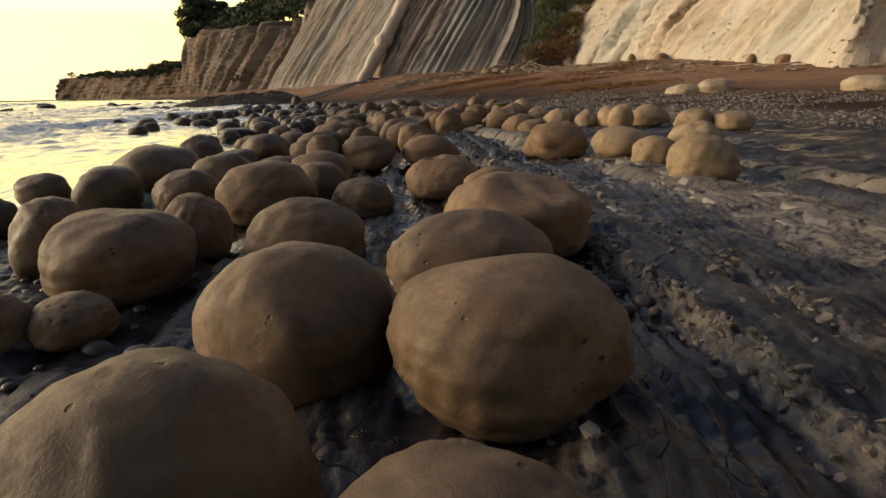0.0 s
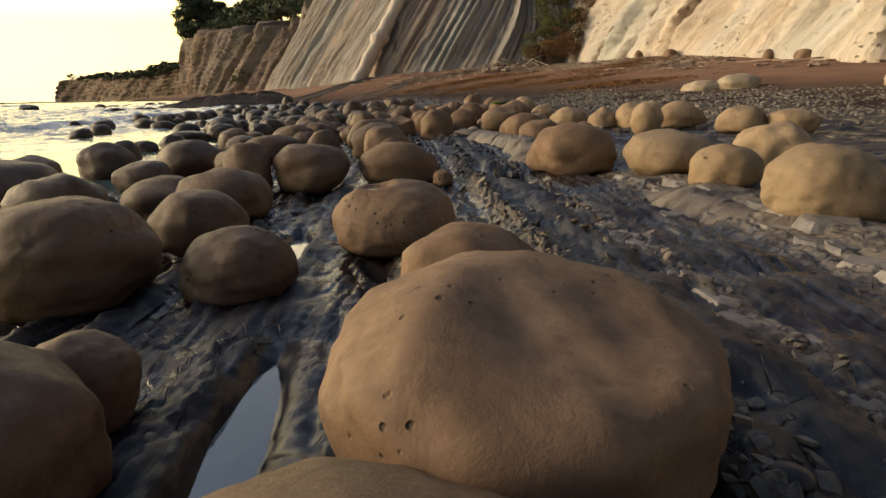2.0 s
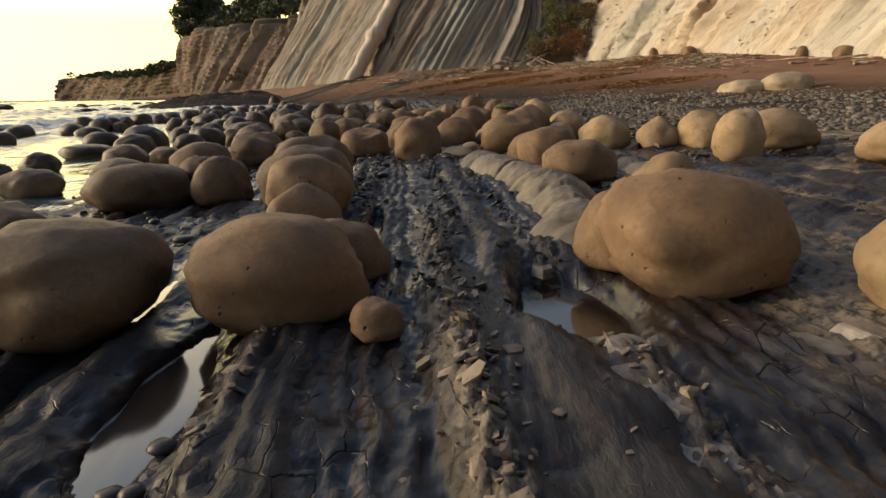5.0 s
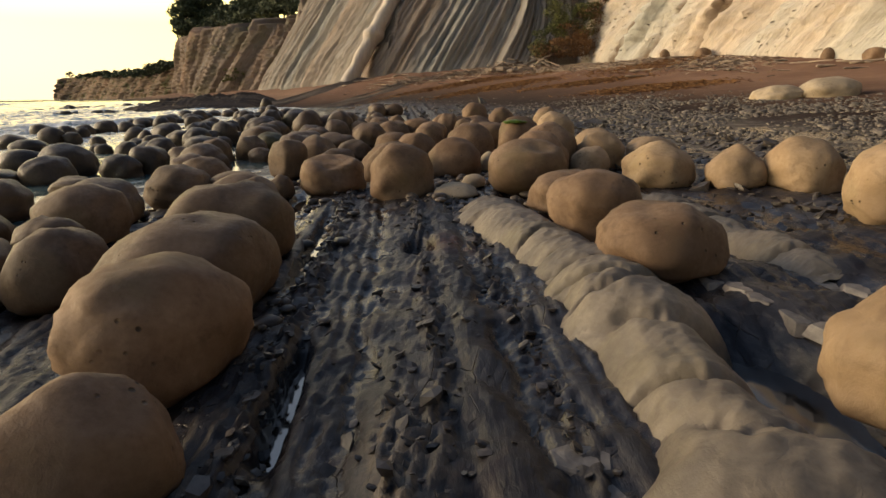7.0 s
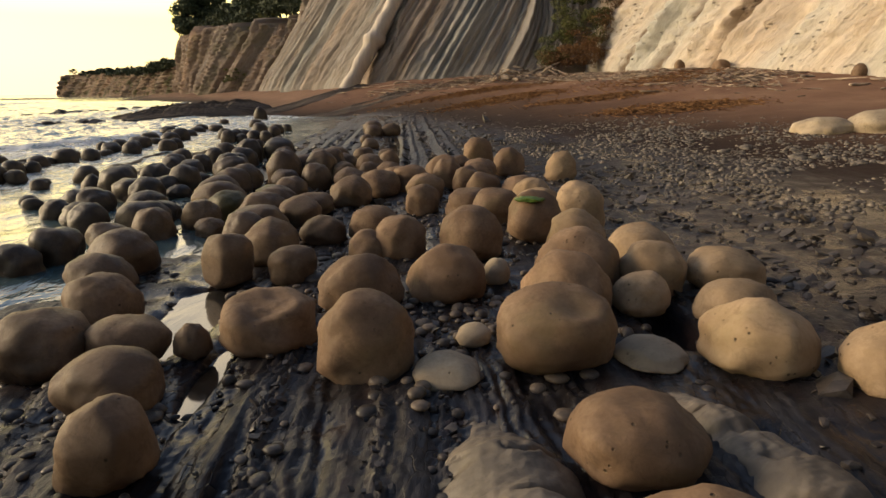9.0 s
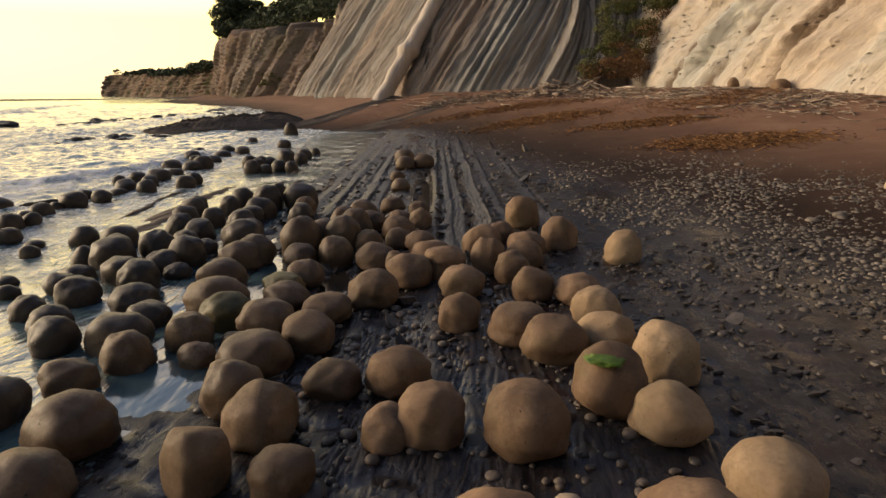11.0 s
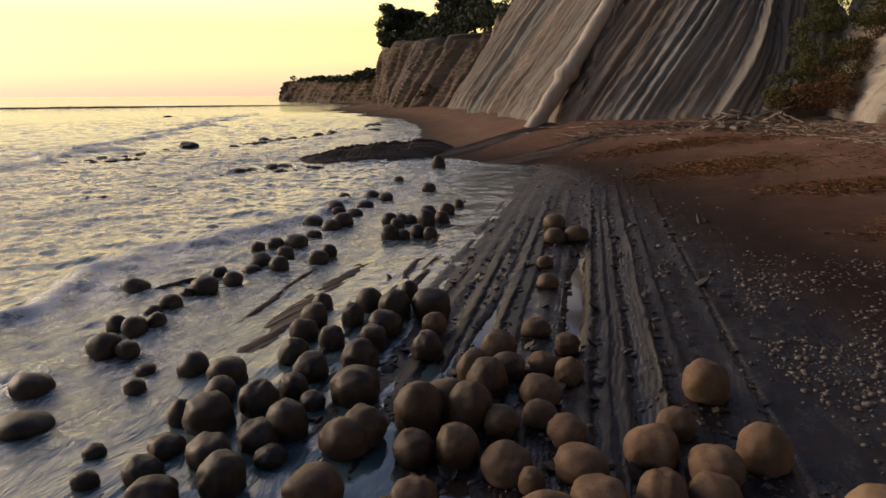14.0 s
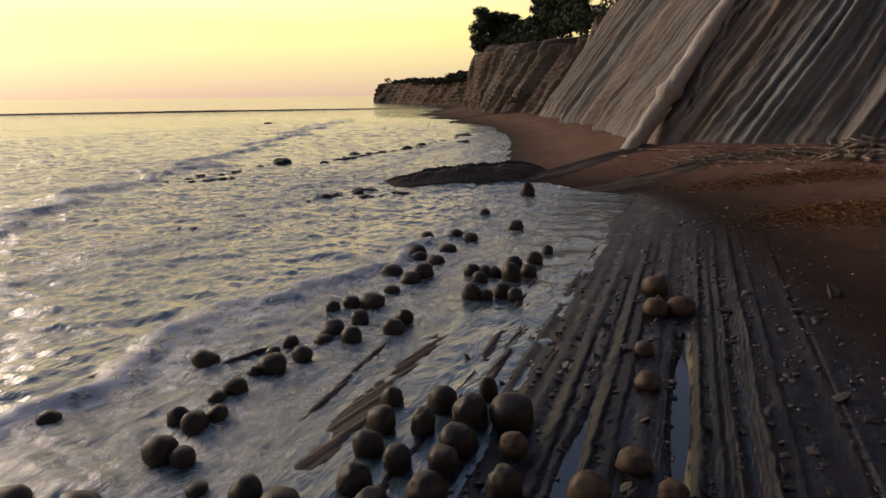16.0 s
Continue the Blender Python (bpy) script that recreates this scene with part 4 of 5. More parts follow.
stone(-5.23, 25.48, 0.70, 0.63, "wet", 4)
stone(-5.84, 25.97, 0.73, 0.54, "wet", 4)
stone(-6.54, 26.89, 0.85, 0.69, "wet", 4)
stone(-7.32, 28.45, 0.77, 0.59, "wet", 3)
stone(-6.98, 27.75, 0.61, 0.54, "wet", 3)
stone(-7.14, 26.90, 0.50, 0.52, "wet", 3)
stone(-8.27, 28.57, 0.62, 0.52, "wet", 3)
stone(-6.74, 26.06, 0.60, 0.34, "wet", 4)
stone(-5.94, 24.86, 0.71, 0.51, "wet", 4)
stone(-6.58, 25.38, 0.60, 0.40, "wet", 4)
stone(-7.24, 24.97, 0.42, 0.30, "wet", 3)
stone(-7.76, 25.61, 0.36, 0.25, "wet", 3)
stone(-6.27, 24.15, 0.57, 0.41, "wet", 4)
stone(-5.56, 23.68, 0.61, 0.44, "wet", 4)
stone(-4.97, 22.93, 0.61, 0.56, "wet", 4)
stone(-4.16, 23.08, 0.86, 0.56, "wet", 4)
stone(-3.69, 22.49, 0.64, 0.56, "damp", 4)
stone(-4.83, 24.60, 0.75, 0.49, "wet", 4)
stone(-4.29, 24.01, 0.67, 0.40, "wet", 4)
stone(-3.21, 23.16, 0.64, 0.53, "damp", 4)
stone(-2.90, 22.65, 0.51, 0.31, "damp", 4)
stone(1.60, 22.74, 0.84, 0.56, "dry", 4)
stone(2.28, 23.02, 0.73, 0.49, "dry", 4)
stone(-2.61, 23.19, 0.39, 0.22, "damp", 4)
stone(-8.81, 27.57, 0.43, 0.32, "wet", 3)
stone(-9.25, 28.32, 0.44, 0.23, "wet", 3)
stone(-10.86, 28.83, 0.72, 0.55, "wet", 3)
stone(-10.30, 28.91, 0.51, 0.38, "wet", 3)
stone(-11.70, 30.03, 0.60, 0.45, "wet", 3)
stone(-11.07, 29.94, 0.58, 0.53, "wet", 3)
stone(-10.92, 30.50, 0.51, 0.44, "wet", 3)
stone(-11.51, 31.68, 0.62, 0.48, "wet", 3)
stone(-11.84, 32.67, 0.44, 0.32, "wet", 3)
stone(-11.55, 33.09, 0.79, 0.56, "wet", 3)
stone(-12.31, 34.79, 0.44, 0.33, "wet", 3)
stone(-11.27, 34.05, 0.59, 0.47, "wet", 3)
stone(-12.95, 37.84, 0.54, 0.41, "wet", 3)
stone(-11.64, 36.03, 0.73, 0.53, "wet", 3)
stone(-10.71, 35.71, 0.72, 0.56, "wet", 3)
stone(-12.57, 38.43, 0.63, 0.46, "wet", 3)
stone(-11.43, 37.21, 0.64, 0.50, "wet", 3)
stone(-11.91, 38.78, 0.88, 0.55, "wet", 3)
stone(-9.90, 36.83, 0.70, 0.56, "wet", 3)
stone(-10.05, 37.83, 0.60, 0.53, "wet", 3)
stone(-13.30, 42.50, 0.92, 0.49, "wet", 3)
stone(-12.05, 40.38, 0.61, 0.36, "wet", 3)
stone(-12.03, 41.87, 0.85, 0.52, "wet", 3)
stone(-11.94, 42.75, 0.94, 0.65, "wet", 3)
stone(-13.83, 45.70, 0.90, 0.61, "wet", 3)
stone(-13.37, 45.13, 0.67, 0.42, "wet", 3)
stone(-14.92, 48.91, 0.78, 0.46, "wet", 3)
stone(-12.75, 46.79, 0.90, 0.49, "wet", 3)
stone(-12.40, 44.82, 0.86, 0.44, "wet", 3)
stone(-13.77, 49.95, 0.85, 0.49, "wet", 3)
stone(-12.77, 49.54, 0.84, 0.47, "wet", 3)
stone(-14.60, 56.05, 0.69, 0.50, "wet", 3)
stone(-9.05, 41.05, 0.72, 0.66, "wet", 3)
stone(-10.17, 43.83, 0.72, 0.55, "wet", 3)
stone(-9.64, 43.93, 0.63, 0.52, "wet", 3)
stone(-8.48, 41.17, 0.54, 0.45, "wet", 3)
stone(-9.29, 44.04, 0.69, 0.48, "wet", 3)
stone(-8.09, 41.76, 0.70, 0.57, "wet", 3)
stone(-8.78, 44.97, 0.90, 0.78, "wet", 3)
stone(-7.47, 41.46, 0.57, 0.55, "wet", 3)
stone(-7.99, 44.63, 0.71, 0.60, "wet", 3)
stone(-8.39, 46.72, 0.78, 0.59, "wet", 3)
stone(-8.31, 48.48, 0.57, 0.49, "wet", 3)
stone(-11.48, 53.03, 0.86, 0.58, "wet", 3)
stone(-14.47, 64.10, 1.10, 1.13, "wet", 3)
stone(-2.87, 44.05, 0.94, 0.64, "damp", 3)
stone(-2.57, 41.67, 0.84, 0.56, "damp", 3)
stone(-1.81, 42.11, 0.92, 0.61, "dry", 3)
stone(-2.05, 36.22, 0.68, 0.41, "damp", 3)
stone(-2.60, 14.35, 1.09, 0.49, "dry", 4)
stone(-5.71, 21.01, 0.96, 0.63, "wet", 4)
stone(-12.22, 33.91, 0.45, 0.32, "wet", 3)
stone(-11.53, 35.35, 0.58, 0.29, "wet", 3)
stone(-9.49, 43.00, 0.64, 0.51, "wet", 3)
stone(-8.43, 43.75, 0.82, 0.83, "wet", 3)
stone(0.00, 11.38, 0.63, 0.33, "dry", 4)
stone(1.70, 11.35, 0.62, 0.44, "dry", 4)
stone(0.52, 5.24, 1.07, 0.57, "dry", 5, hollow=(0.25, -0.35, 0.5, 0.11), long=1.1, lift=-0.00)
stone(0.41, 6.00, 0.56, 0.53, "dry", 5, lift=-0.00)
stone(-2.17, 9.26, 0.83, 0.43, "dry", 4)
stone(-0.88, 5.55, 0.37, 0.33, "dry", 5)
stone(-2.34, 11.94, 0.72, 0.48, "dry", 4)
stone(0.64, 6.68, 0.38, 0.32, "dry", 5, facet=0.6, peak=0.14, lift=0.00)
stone(1.05, 18.05, 0.30, 0.16, "pale", 3)
stone(1.36, 19.70, 0.32, 0.27, "pale", 3)
stone(0.82, 17.45, 0.50, 0.16, "pale", 3, facet=0.4)
stone(2.35, 17.60, 0.55, 0.14, "pale", 4, facet=0.4)
stone(11.95, 31.80, 1.70, 0.62, "pale", 4, sink=0.33)
stone(13.20, 31.10, 1.75, 0.85, "pale", 4, sink=0.3)
stone(16.40, 24.90, 1.90, 0.75, "pale", 4, sink=0.33)
stone(17.90, 60.40, 0.80, 0.80, "dry", 3, sink=0.2)
stone(19.30, 56.50, 1.10, 0.80, "dry", 3, sink=0.25)
stone(22.60, 47.00, 0.80, 0.80, "dry", 3, sink=0.2)
stone(23.50, 44.40, 1.20, 0.90, "dry", 3, sink=0.25)
stone(2.75, 22.12, 0.73, 0.72, "dry", 4)
stone(-2.95, 17.00, 0.85, 0.50, "damp", 4)
stone(-3.55, 15.86, 0.78, 0.42, "damp", 4)
stone(-2.67, 8.48, 0.78, 0.60, "damp", 4)
stone(-4.89, 11.46, 0.74, 0.52, "damp", 4)
stone(-7.64, 32.94, 0.55, 0.50, "wet", 3)
stone(-4.14, 31.97, 0.60, 0.58, "damp", 4)
stone(-5.26, 30.95, 0.65, 0.55, "wet", 4)
stone(-0.99, 31.74, 0.55, 0.45, "dry", 4)
stone(-2.43, 38.24, 0.56, 0.40, "damp", 3)
stone(-11.59, 31.15, 0.48, 0.34, "wet", 3)


# ---- green algae on one boulder ----
def algae(x, y, z, rx, ry):
    n, f = BALLS[3]
    p = n * (1 + 0.25 * waves(n, 91, 3, 0.7))[:, None] * np.array([rx, ry, 0.035])
    ob = new("algae", mesh_from("algae", p, f, ALGAE))
    ob.location = (x, y, z)
    tagged(ob, "bright green algae mat draped on a boulder top", "algae")


algae(1.93, 21.42, at_ground(1.93, 21.5) + 0.57, 0.2, 0.2)


# ---- low ledges of tan rock between the boulders ----
def ledge(name, line, width, height, seed, material, label, gap=0.45):
    """A smooth swelling spine of rock with thin joints across it. line: x, y along its crest."""
    p, s = bend(line, 0)
    n, m = 380, 48
    si = np.linspace(0, s[-1], n)
    cx, cy = np.interp(si, s, p[:, 0]), np.interp(si, s, p[:, 1])
    tx, ty = np.gradient(cx), np.gradient(cy)
    ln = np.hypot(tx, ty)
    v = np.linspace(-1, 1, m)
    S, V = np.meshgrid(si, v, indexing="ij")
    lump = waves(si[:, None], seed, 2, 2.1, 0.5)
    beat = si / gap + 0.55 * waves(si[:, None], seed + 3, 2, 1.7)
    pinch = np.abs(beat - np.round(beat))
    wide = width * (1 + 0.2 * lump + 0.16 * np.sin(np.floor(beat) * 4.7 + seed) * smooth(0.0, 0.25, pinch) - 0.14 * np.exp(-(pinch / 0.12) ** 2))
    x = cx[:, None] + (ty / ln)[:, None] * V * wide[:, None]
    y = cy[:, None] - (tx / ln)[:, None] * V * wide[:, None]
    q = np.stack([x.reshape(-1), y.reshape(-1)], 1)
    phase = S / gap + 0.55 * waves(si[:, None], seed + 3, 2, 1.7)[:, None] + 0.16 * V - 0.22 * V ** 2 + 0.05 * waves(q, seed + 4, 3, 0.3).reshape(S.shape)
    whole = np.floor(phase)
    joint = 0.5 - np.abs(phase - whole - 0.5)
    step = 0.05 * np.sin(whole * 12.9898 + seed)
    prof = np.clip(1 - np.abs(V) ** 2.2, 0, 1) ** 0.75
    ends = np.minimum(1, np.minimum(si, s[-1] - si) / 0.6) ** 0.6
    z = base_height(x.reshape(-1), y.reshape(-1)).reshape(S.shape) - 0.3 + 0.16 * np.sqrt(prof)
    z = z + prof * ends[:, None] * (height * (1 + 0.35 * lump[:, None]) + step * smooth(0.0, 0.2, joint) - 0.055 * np.exp(-(joint / 0.045) ** 2) * smooth(-0.6, 0.2, waves(q, seed + 6, 2, 0.9).reshape(S.shape))) + 0.12 * prof
    z = z + 0.014 * waves(q, seed + 1, 4, 0.4, 0.65).reshape(S.shape) * prof
    p = np.stack([x.reshape(-1), y.reshape(-1), z.reshape(-1)], 1)
    faces = grid_faces(n, m)
    block = whole.reshape(-1)[faces[:, 0]]
    root = tagged(new(name), label, "rock ledge")
    for b in np.unique(block):
        f = faces[block == b]
        used, index = np.unique(f, return_inverse=True)
        part("block", mesh_from("block", p[used], index.reshape(f.shape), material), root)


ledge("rock_ledge", ((1.62, 11.6), (1.6, 12.2), (1.6, 12.9), (1.62, 13.6), (1.58, 14.3), (1.42, 15.0), (1.18, 16.0), (1.02, 16.9)), 0.4, 0.17, 101, LEDGE, "swelling grey-tan jointed rock ledge running between boulders", 0.58)
ledge("rock_ledge", ((3.6, 4.2), (3.0, 6.0), (2.6, 7.6), (2.2, 9.2)), 0.34, 0.07, 103, LEDGE, "low pale cracked rock ledge on the shelf")
ledge("rock_ledge", ((3.0, 14.0), (2.75, 15.4), (2.6, 16.3), (2.25, 17.2)), 0.3, 0.1, 107, LEDGE, "low pale blue-grey rock ledge beside the boulders")
ledge("rock_ledge", ((4.4, 6.0), (4.2, 7.2), (3.9, 8.4), (3.4, 9.6)), 0.5, 0.09, 109, LEDGE, "low pale cracked rock ledge on the shelf")


# ---- the pale fin that stands out of the cliff ----
def fin():
    n, m = 120, 26
    t = np.linspace(0, 1, n)
    bx, by, bz = -9.8 + 12.8 * t, 78.6 + 13 * t, 2.0 + 24 * t
    a = np.linspace(0, 2 * math.pi, m, endpoint=False)
    r = 0.62 + 0.15 * t + 0.03 * waves(t[:, None], 114, 3, 0.12) + 0.04 * waves(t[:, None], 111, 3, 0.3) + 0.25 * np.exp(-((t - 0.22) / 0.02) ** 2)
    T, A = np.meshgrid(np.arange(n), a, indexing="ij")
    x = bx[T] + 1.25 * r[T] * np.cos(A)
    y = by[T] + 1.9 * r[T] * np.sin(A)
    z = bz[T] + 0.5 * r[T] * np.cos(A + 2.2)
    p = np.stack([x.reshape(-1), y.reshape(-1), z.reshape(-1)], 1)
    p[:, :2] += 0.05 * np.stack([waves(p, 112, 3, 1.6), waves(p, 113, 3, 1.6)], 1)
    i = (np.arange(n - 1)[:, None] * m + np.arange(m)[None, :])
    j = (np.arange(n - 1)[:, None] * m + (np.arange(m)[None, :] + 1) % m)
    f = np.stack([i, j, j + m, i + m], -1).reshape(-1, 4)
    me = mesh_from("rock_fin", p, f, FIN)
    put_attr(me, "bed", p[:, 0] * 0.3)
    put_attr(me, "up", p[:, 2])
    tagged(new("rock_fin", me), "slanting pale smooth rock fin standing out of the cliff", "rock fin", kind="structure")


fin()


# ---- dark outcrop and reefs ----
def outcrop(name, cx, cy, rx, ry, turn, height, seed, label, n=150, m=80, ribs=0.22, skew=0.0, blunt=2.2):
    u, v = np.meshgrid(np.linspace(-1, 1, n), np.linspace(-1, 1, m), indexing="ij")
    prof = np.clip(1 - np.abs(u) ** blunt - np.abs(v) ** 2.2, 0, 1) ** 0.6
    lx, ly = u * rx, v * ry
    a = radians(turn)
    x, y = cx + lx * math.cos(a) - ly * math.sin(a), cy + lx * math.sin(a) + ly * math.cos(a)
    q = np.stack([x.reshape(-1), y.reshape(-1)], 1)
    bed = (ly + 0.2 * lx).reshape(-1)
    z = height * prof * (1 + skew * u) + prof * ribs * (waves(bed[:, None], seed, 4, 2.0, 0.7) + 0.6 * waves(q, seed + 1, 4, 3.0)).reshape(u.shape)
    base = np.maximum(base_height(x.reshape(-1), y.reshape(-1)).reshape(u.shape), -0.3) - 0.12
    me = mesh_from(name, np.stack([x.reshape(-1), y.reshape(-1), (base + z).reshape(-1)], 1), grid_faces(n, m), REEF)
    put_attr(me, "bed", bed)
    put_attr(me, "up", z.reshape(-1))
    return tagged(new(name, me), label, "rock outcrop")


outcrop("rock_outcrop", -22.6, 70.4, 8.0, 3.4, 46, 1.45, 121, "dark low rock outcrop at the water's edge", skew=0.35, ribs=0.4)
outcrop("rock_outcrop", -13.5, 75, 9.0, 1.6, 40, 0.35, 125, "low dark slanting bed running up the sand", ribs=0.15)
outcrop("rock_outcrop", -7.0, 70.5, 8.0, 1.2, 28, 0.25, 127, "low dark slanting bed running up the sand", ribs=0.15)
outcrop("reef", -265, 240, 170, 4.0, 43, 1.0, 131, "long dark reef awash far out in the sea", 260, 16)
for bx, by, long, seed in ((-15.8, 31.6, 3.2, 141), (-9.4, 33.8, 5.2, 143), (-7.2, 41, 5.0, 145), (-6.4, 39, 5.5, 147), (-5.3, 41, 6.0, 149), (-8.3, 33.5, 3.5, 151), (-4.2, 42, 6.0, 153)):
    outcrop("rock_bed", bx, by, long, 0.22, 97, 0.14 - max(-0.3, at_ground(bx, by)), seed, "thin upturned rock bed edge awash on the shelf", 90, 12, 0.08, blunt=10)


outcrop("rock_bed", -8.3, 33.6, 4.6, 0.75, 94, 0.16 - max(-0.3, at_ground(-8.3, 33.6)), 155, "smooth slanting rock bed awash with foam", 120, 30, 0.05, blunt=10)
outcrop("rock_bed", -12.9, 33.0, 2.4, 0.12, 82, 0.5, 157, "thin upturned rock bed edge awash in the sea", 60, 10, 0.06)


# ---- scattered small stones ----
def scatter(name, spots, sizes, seed, material, label, category, flat=0.65, angular=False, level=1, jitter=0.22):
    r = np.random.RandomState(seed)
    n, f = BALLS[level]
    f = np.array(f)
    k, c = len(n), len(spots)
    if angular:
        n = np.sign(n) * np.abs(n) ** 0.45
    v = n[None] * (1 + r.uniform(-jitter, jitter, (c, k, 1)))
    sc = sizes[:, None] * np.stack([r.uniform(0.7, 1.3, c), r.uniform(0.7, 1.3, c), flat * r.uniform(0.6, 1.2, c)], 1)
    v = v * sc[:, None, :]
    a = r.uniform(0, 6.3, c) if not angular else r.normal(0.1, 0.3, c)
    ca, sa = np.cos(a)[:, None], np.sin(a)[:, None]
    v = np.stack([v[..., 0] * ca - v[..., 1] * sa, v[..., 0] * sa + v[..., 1] * ca, v[..., 2]], -1)
    if angular:
        lean, roll = np.clip(r.normal(0, 0.4, (c, 1)), -0.7, 0.7), np.clip(r.normal(0, 0.3, (c, 1)), -0.5, 0.5)
        v[..., 2] += lean * v[..., 0] + roll * v[..., 1]
    v += spots[:, None, :]
    faces = (f[None] + (np.arange(c) * k)[:, None, None]).reshape(-1, 3)
    tagged(new(name, mesh_from(name, v.reshape(-1, 3), faces, material, flat=jitter > 0.15)), label, category, kind="stuff")


def spots_in(count, seed, x0, x1, y0, y1, keep, lift=0.0):
    r = np.random.RandomState(seed)
    x, y = r.uniform(x0, x1, count), r.uniform(y0, y1, count)
    ok = r.rand(count) < keep(x, y)
    x, y = x[ok], y[ok]
    return np.stack([x, y, full_height(x, y) + lift], 1)


def toe(x, y):
    return (x - 3.5) * 0.958 + (y - 26) * 0.285


def bank(x, y):
    patch = waves(np.stack([x, y], 1), 161, 3, 5.0)
    return smooth(0.4, 2.6, toe(x, y)) * smooth(12, 7, toe(x, y)) * smooth(-0.9, 0.1, patch) * smooth(42, 32, y)


pb = spots_in(60000, 162, 3, 22, 6, 50, bank)
scatter("beach_pebbles", pb, np.random.RandomState(163).gamma(2.0, 0.014, len(pb)) + 0.013, 164, PEBBLE, "grey rounded pebbles banked along the beach", "pebbles", jitter=0.1)
far_pb = spots_in(3000, 165, -6, 8, 36, 60, lambda x, y: 0.5 * smooth(-1, 1, toe(x, y)) * smooth(7, 1, toe(x, y)))
scatter("beach_pebbles", far_pb, np.random.RandomState(166).gamma(2.5, 0.02, len(far_pb)) + 0.015, 167, PEBBLE, "scattered grey pebbles on the sand", "pebbles", jitter=0.1)


REEF_LINES = ((-28.8, 55.6, -26.5, 61.9, 26), (-46.1, 58.1, -42.4, 63.2, 22), (-42.3, 76.8, -42.6, 92.9, 30), (-42.6, 92.9, -46.1, 125.7, 40), (-44.5, 82.6, -39.5, 110.7, 24), (-47.4, 70.8, -45.6, 75.6, 14), (-28.5, 49.2, -28.4, 49.4, 4), (-29.0, 45.2, -28.7, 45.5, 4), (-119.8, 152.5, -117.6, 156.3, 6), (-46.3, 61.2, -44.9, 66.2, 12), (-25.5, 58.8, -23.1, 61.2, 10))


def among(x, y):
    patch = waves(np.stack([x, y], 1), 171, 3, 2.2)
    return smooth(0.0, 0.35, patch) * smooth(5, 3.4, x) * np.maximum(smooth(15.5, 17, y), smooth(-0.7, -1.1, x))


r = np.random.RandomState(175)
for k, (ax, ay, bx, by, amount) in enumerate(REEF_LINES):
    t = r.rand(amount)
    spots = np.stack([ax + (bx - ax) * t + r.normal(0, 0.25, amount), ay + (by - ay) * t + r.normal(0, 0.25, amount), np.full(amount, -0.02)], 1)
    far_off = math.hypot(ax, ay) / 60
    scatter("reef", spots, far_off * (r.gamma(2.0, 0.09, amount) + 0.08), 840 + k, REEF_ROCK, "broken line of dark rocks awash in the sea", "reef", flat=0.55, level=2)


cb = spots_in(7000, 172, -6, 4.5, 2.5, 32, among)
scatter("cobbles", cb, np.random.RandomState(173).gamma(2.2, 0.013, len(cb)) + 0.009, 174, COBBLE, "dark wet cobbles lying between the boulders", "cobbles", level=2, jitter=0.05)


def gaps(x, y):
    return 0.75 * np.exp(-(((x - 0.95) / 0.55) ** 2 + ((y - 18.6) / 0.9) ** 2)) + 0.12 * smooth(16.5, 18, y)


cg = spots_in(2600, 176, -1.6, 2.4, 16.5, 25, gaps, 0.01)
scatter("cobbles", cg, np.minimum(0.075, np.random.RandomState(177).gamma(3.0, 0.012, len(cg)) + 0.012), 178, CHIP_COBBLE, "grey-tan cobbles filling gaps between boulders", "cobbles", level=2, jitter=0.06)


def nooks(x, y):
    """Where fist-sized stones have gathered beside the boulders."""
    out = np.zeros(len(x))
    for cx, cy, rx, ry in ((0.8, 4.25, 0.22, 0.5), (0.95, 5.1, 0.15, 0.4), (-0.2, 13.6, 0.16, 0.8), (-0.3, 15.9, 0.14, 0.6), (-1.0, 17.2, 0.22, 0.45), (-1.7, 16.9, 0.3, 0.4), (-0.75, 17.4, 0.12, 0.3), (-0.3, 9.4, 0.16, 0.35), (-1.6, 10.0, 0.2, 0.4)):
        out += bell(x - cx, rx) * bell(y - cy, ry)
    return np.clip(out, 0, 1) * 0.9


cn = spots_in(5000, 191, -2.4, 3.0, 3.4, 18.5, nooks, 0.015)
scatter("cobbles", cn, np.minimum(0.07, np.random.RandomState(192).gamma(2.0, 0.011, len(cn)) + 0.01), 193, COBBLE, "dark rounded cobbles gathered beside the boulders", "cobbles", level=2, jitter=0.1)


def rows_of_chips(x, y):
    u = x + STRIKE * (y - 15)
    b0, b1, b2, b3, b4 = bands(u, y)
    return np.clip(0.9 * b0 + 0.35 * b1 + 0.3 * b2 + 0.75 * b3 + 0.55 * b4 + 0.05 * bell(u - 0.45, 0.35), 0, 1)


for y0, y1, amount, seed, look_of, said in ((2.5, 10.8, 26000, 182, CHIP, "broken grey-tan shale chips along the bedding"), (10.8, 20, 26000, 185, DARK_CHIP, "broken dark wet shale chips along the bedding")):
    ch = spots_in(amount, seed, -2, 3.5, y0, y1, rows_of_chips, 0.002)
    scatter("shale_chips", ch, np.minimum(0.035, np.random.RandomState(seed + 1).gamma(2.0, 0.006, len(ch)) + 0.005), seed + 2, look_of, said, "shale chips", flat=0.5, angular=True)
fr = spots_in(9000, 186, -7, 3, 22, 46, lambda x, y: 0.5 * (np.sin((x + STRIKE * (y - 15)) * 9) > 0.6))
scatter("shale_chips", fr, np.random.RandomState(187).gamma(2.2, 0.02, len(fr)) + 0.015, 188, COBBLE, "dark broken shale lying along upturned beds", "shale chips", flat=0.5, angular=True)


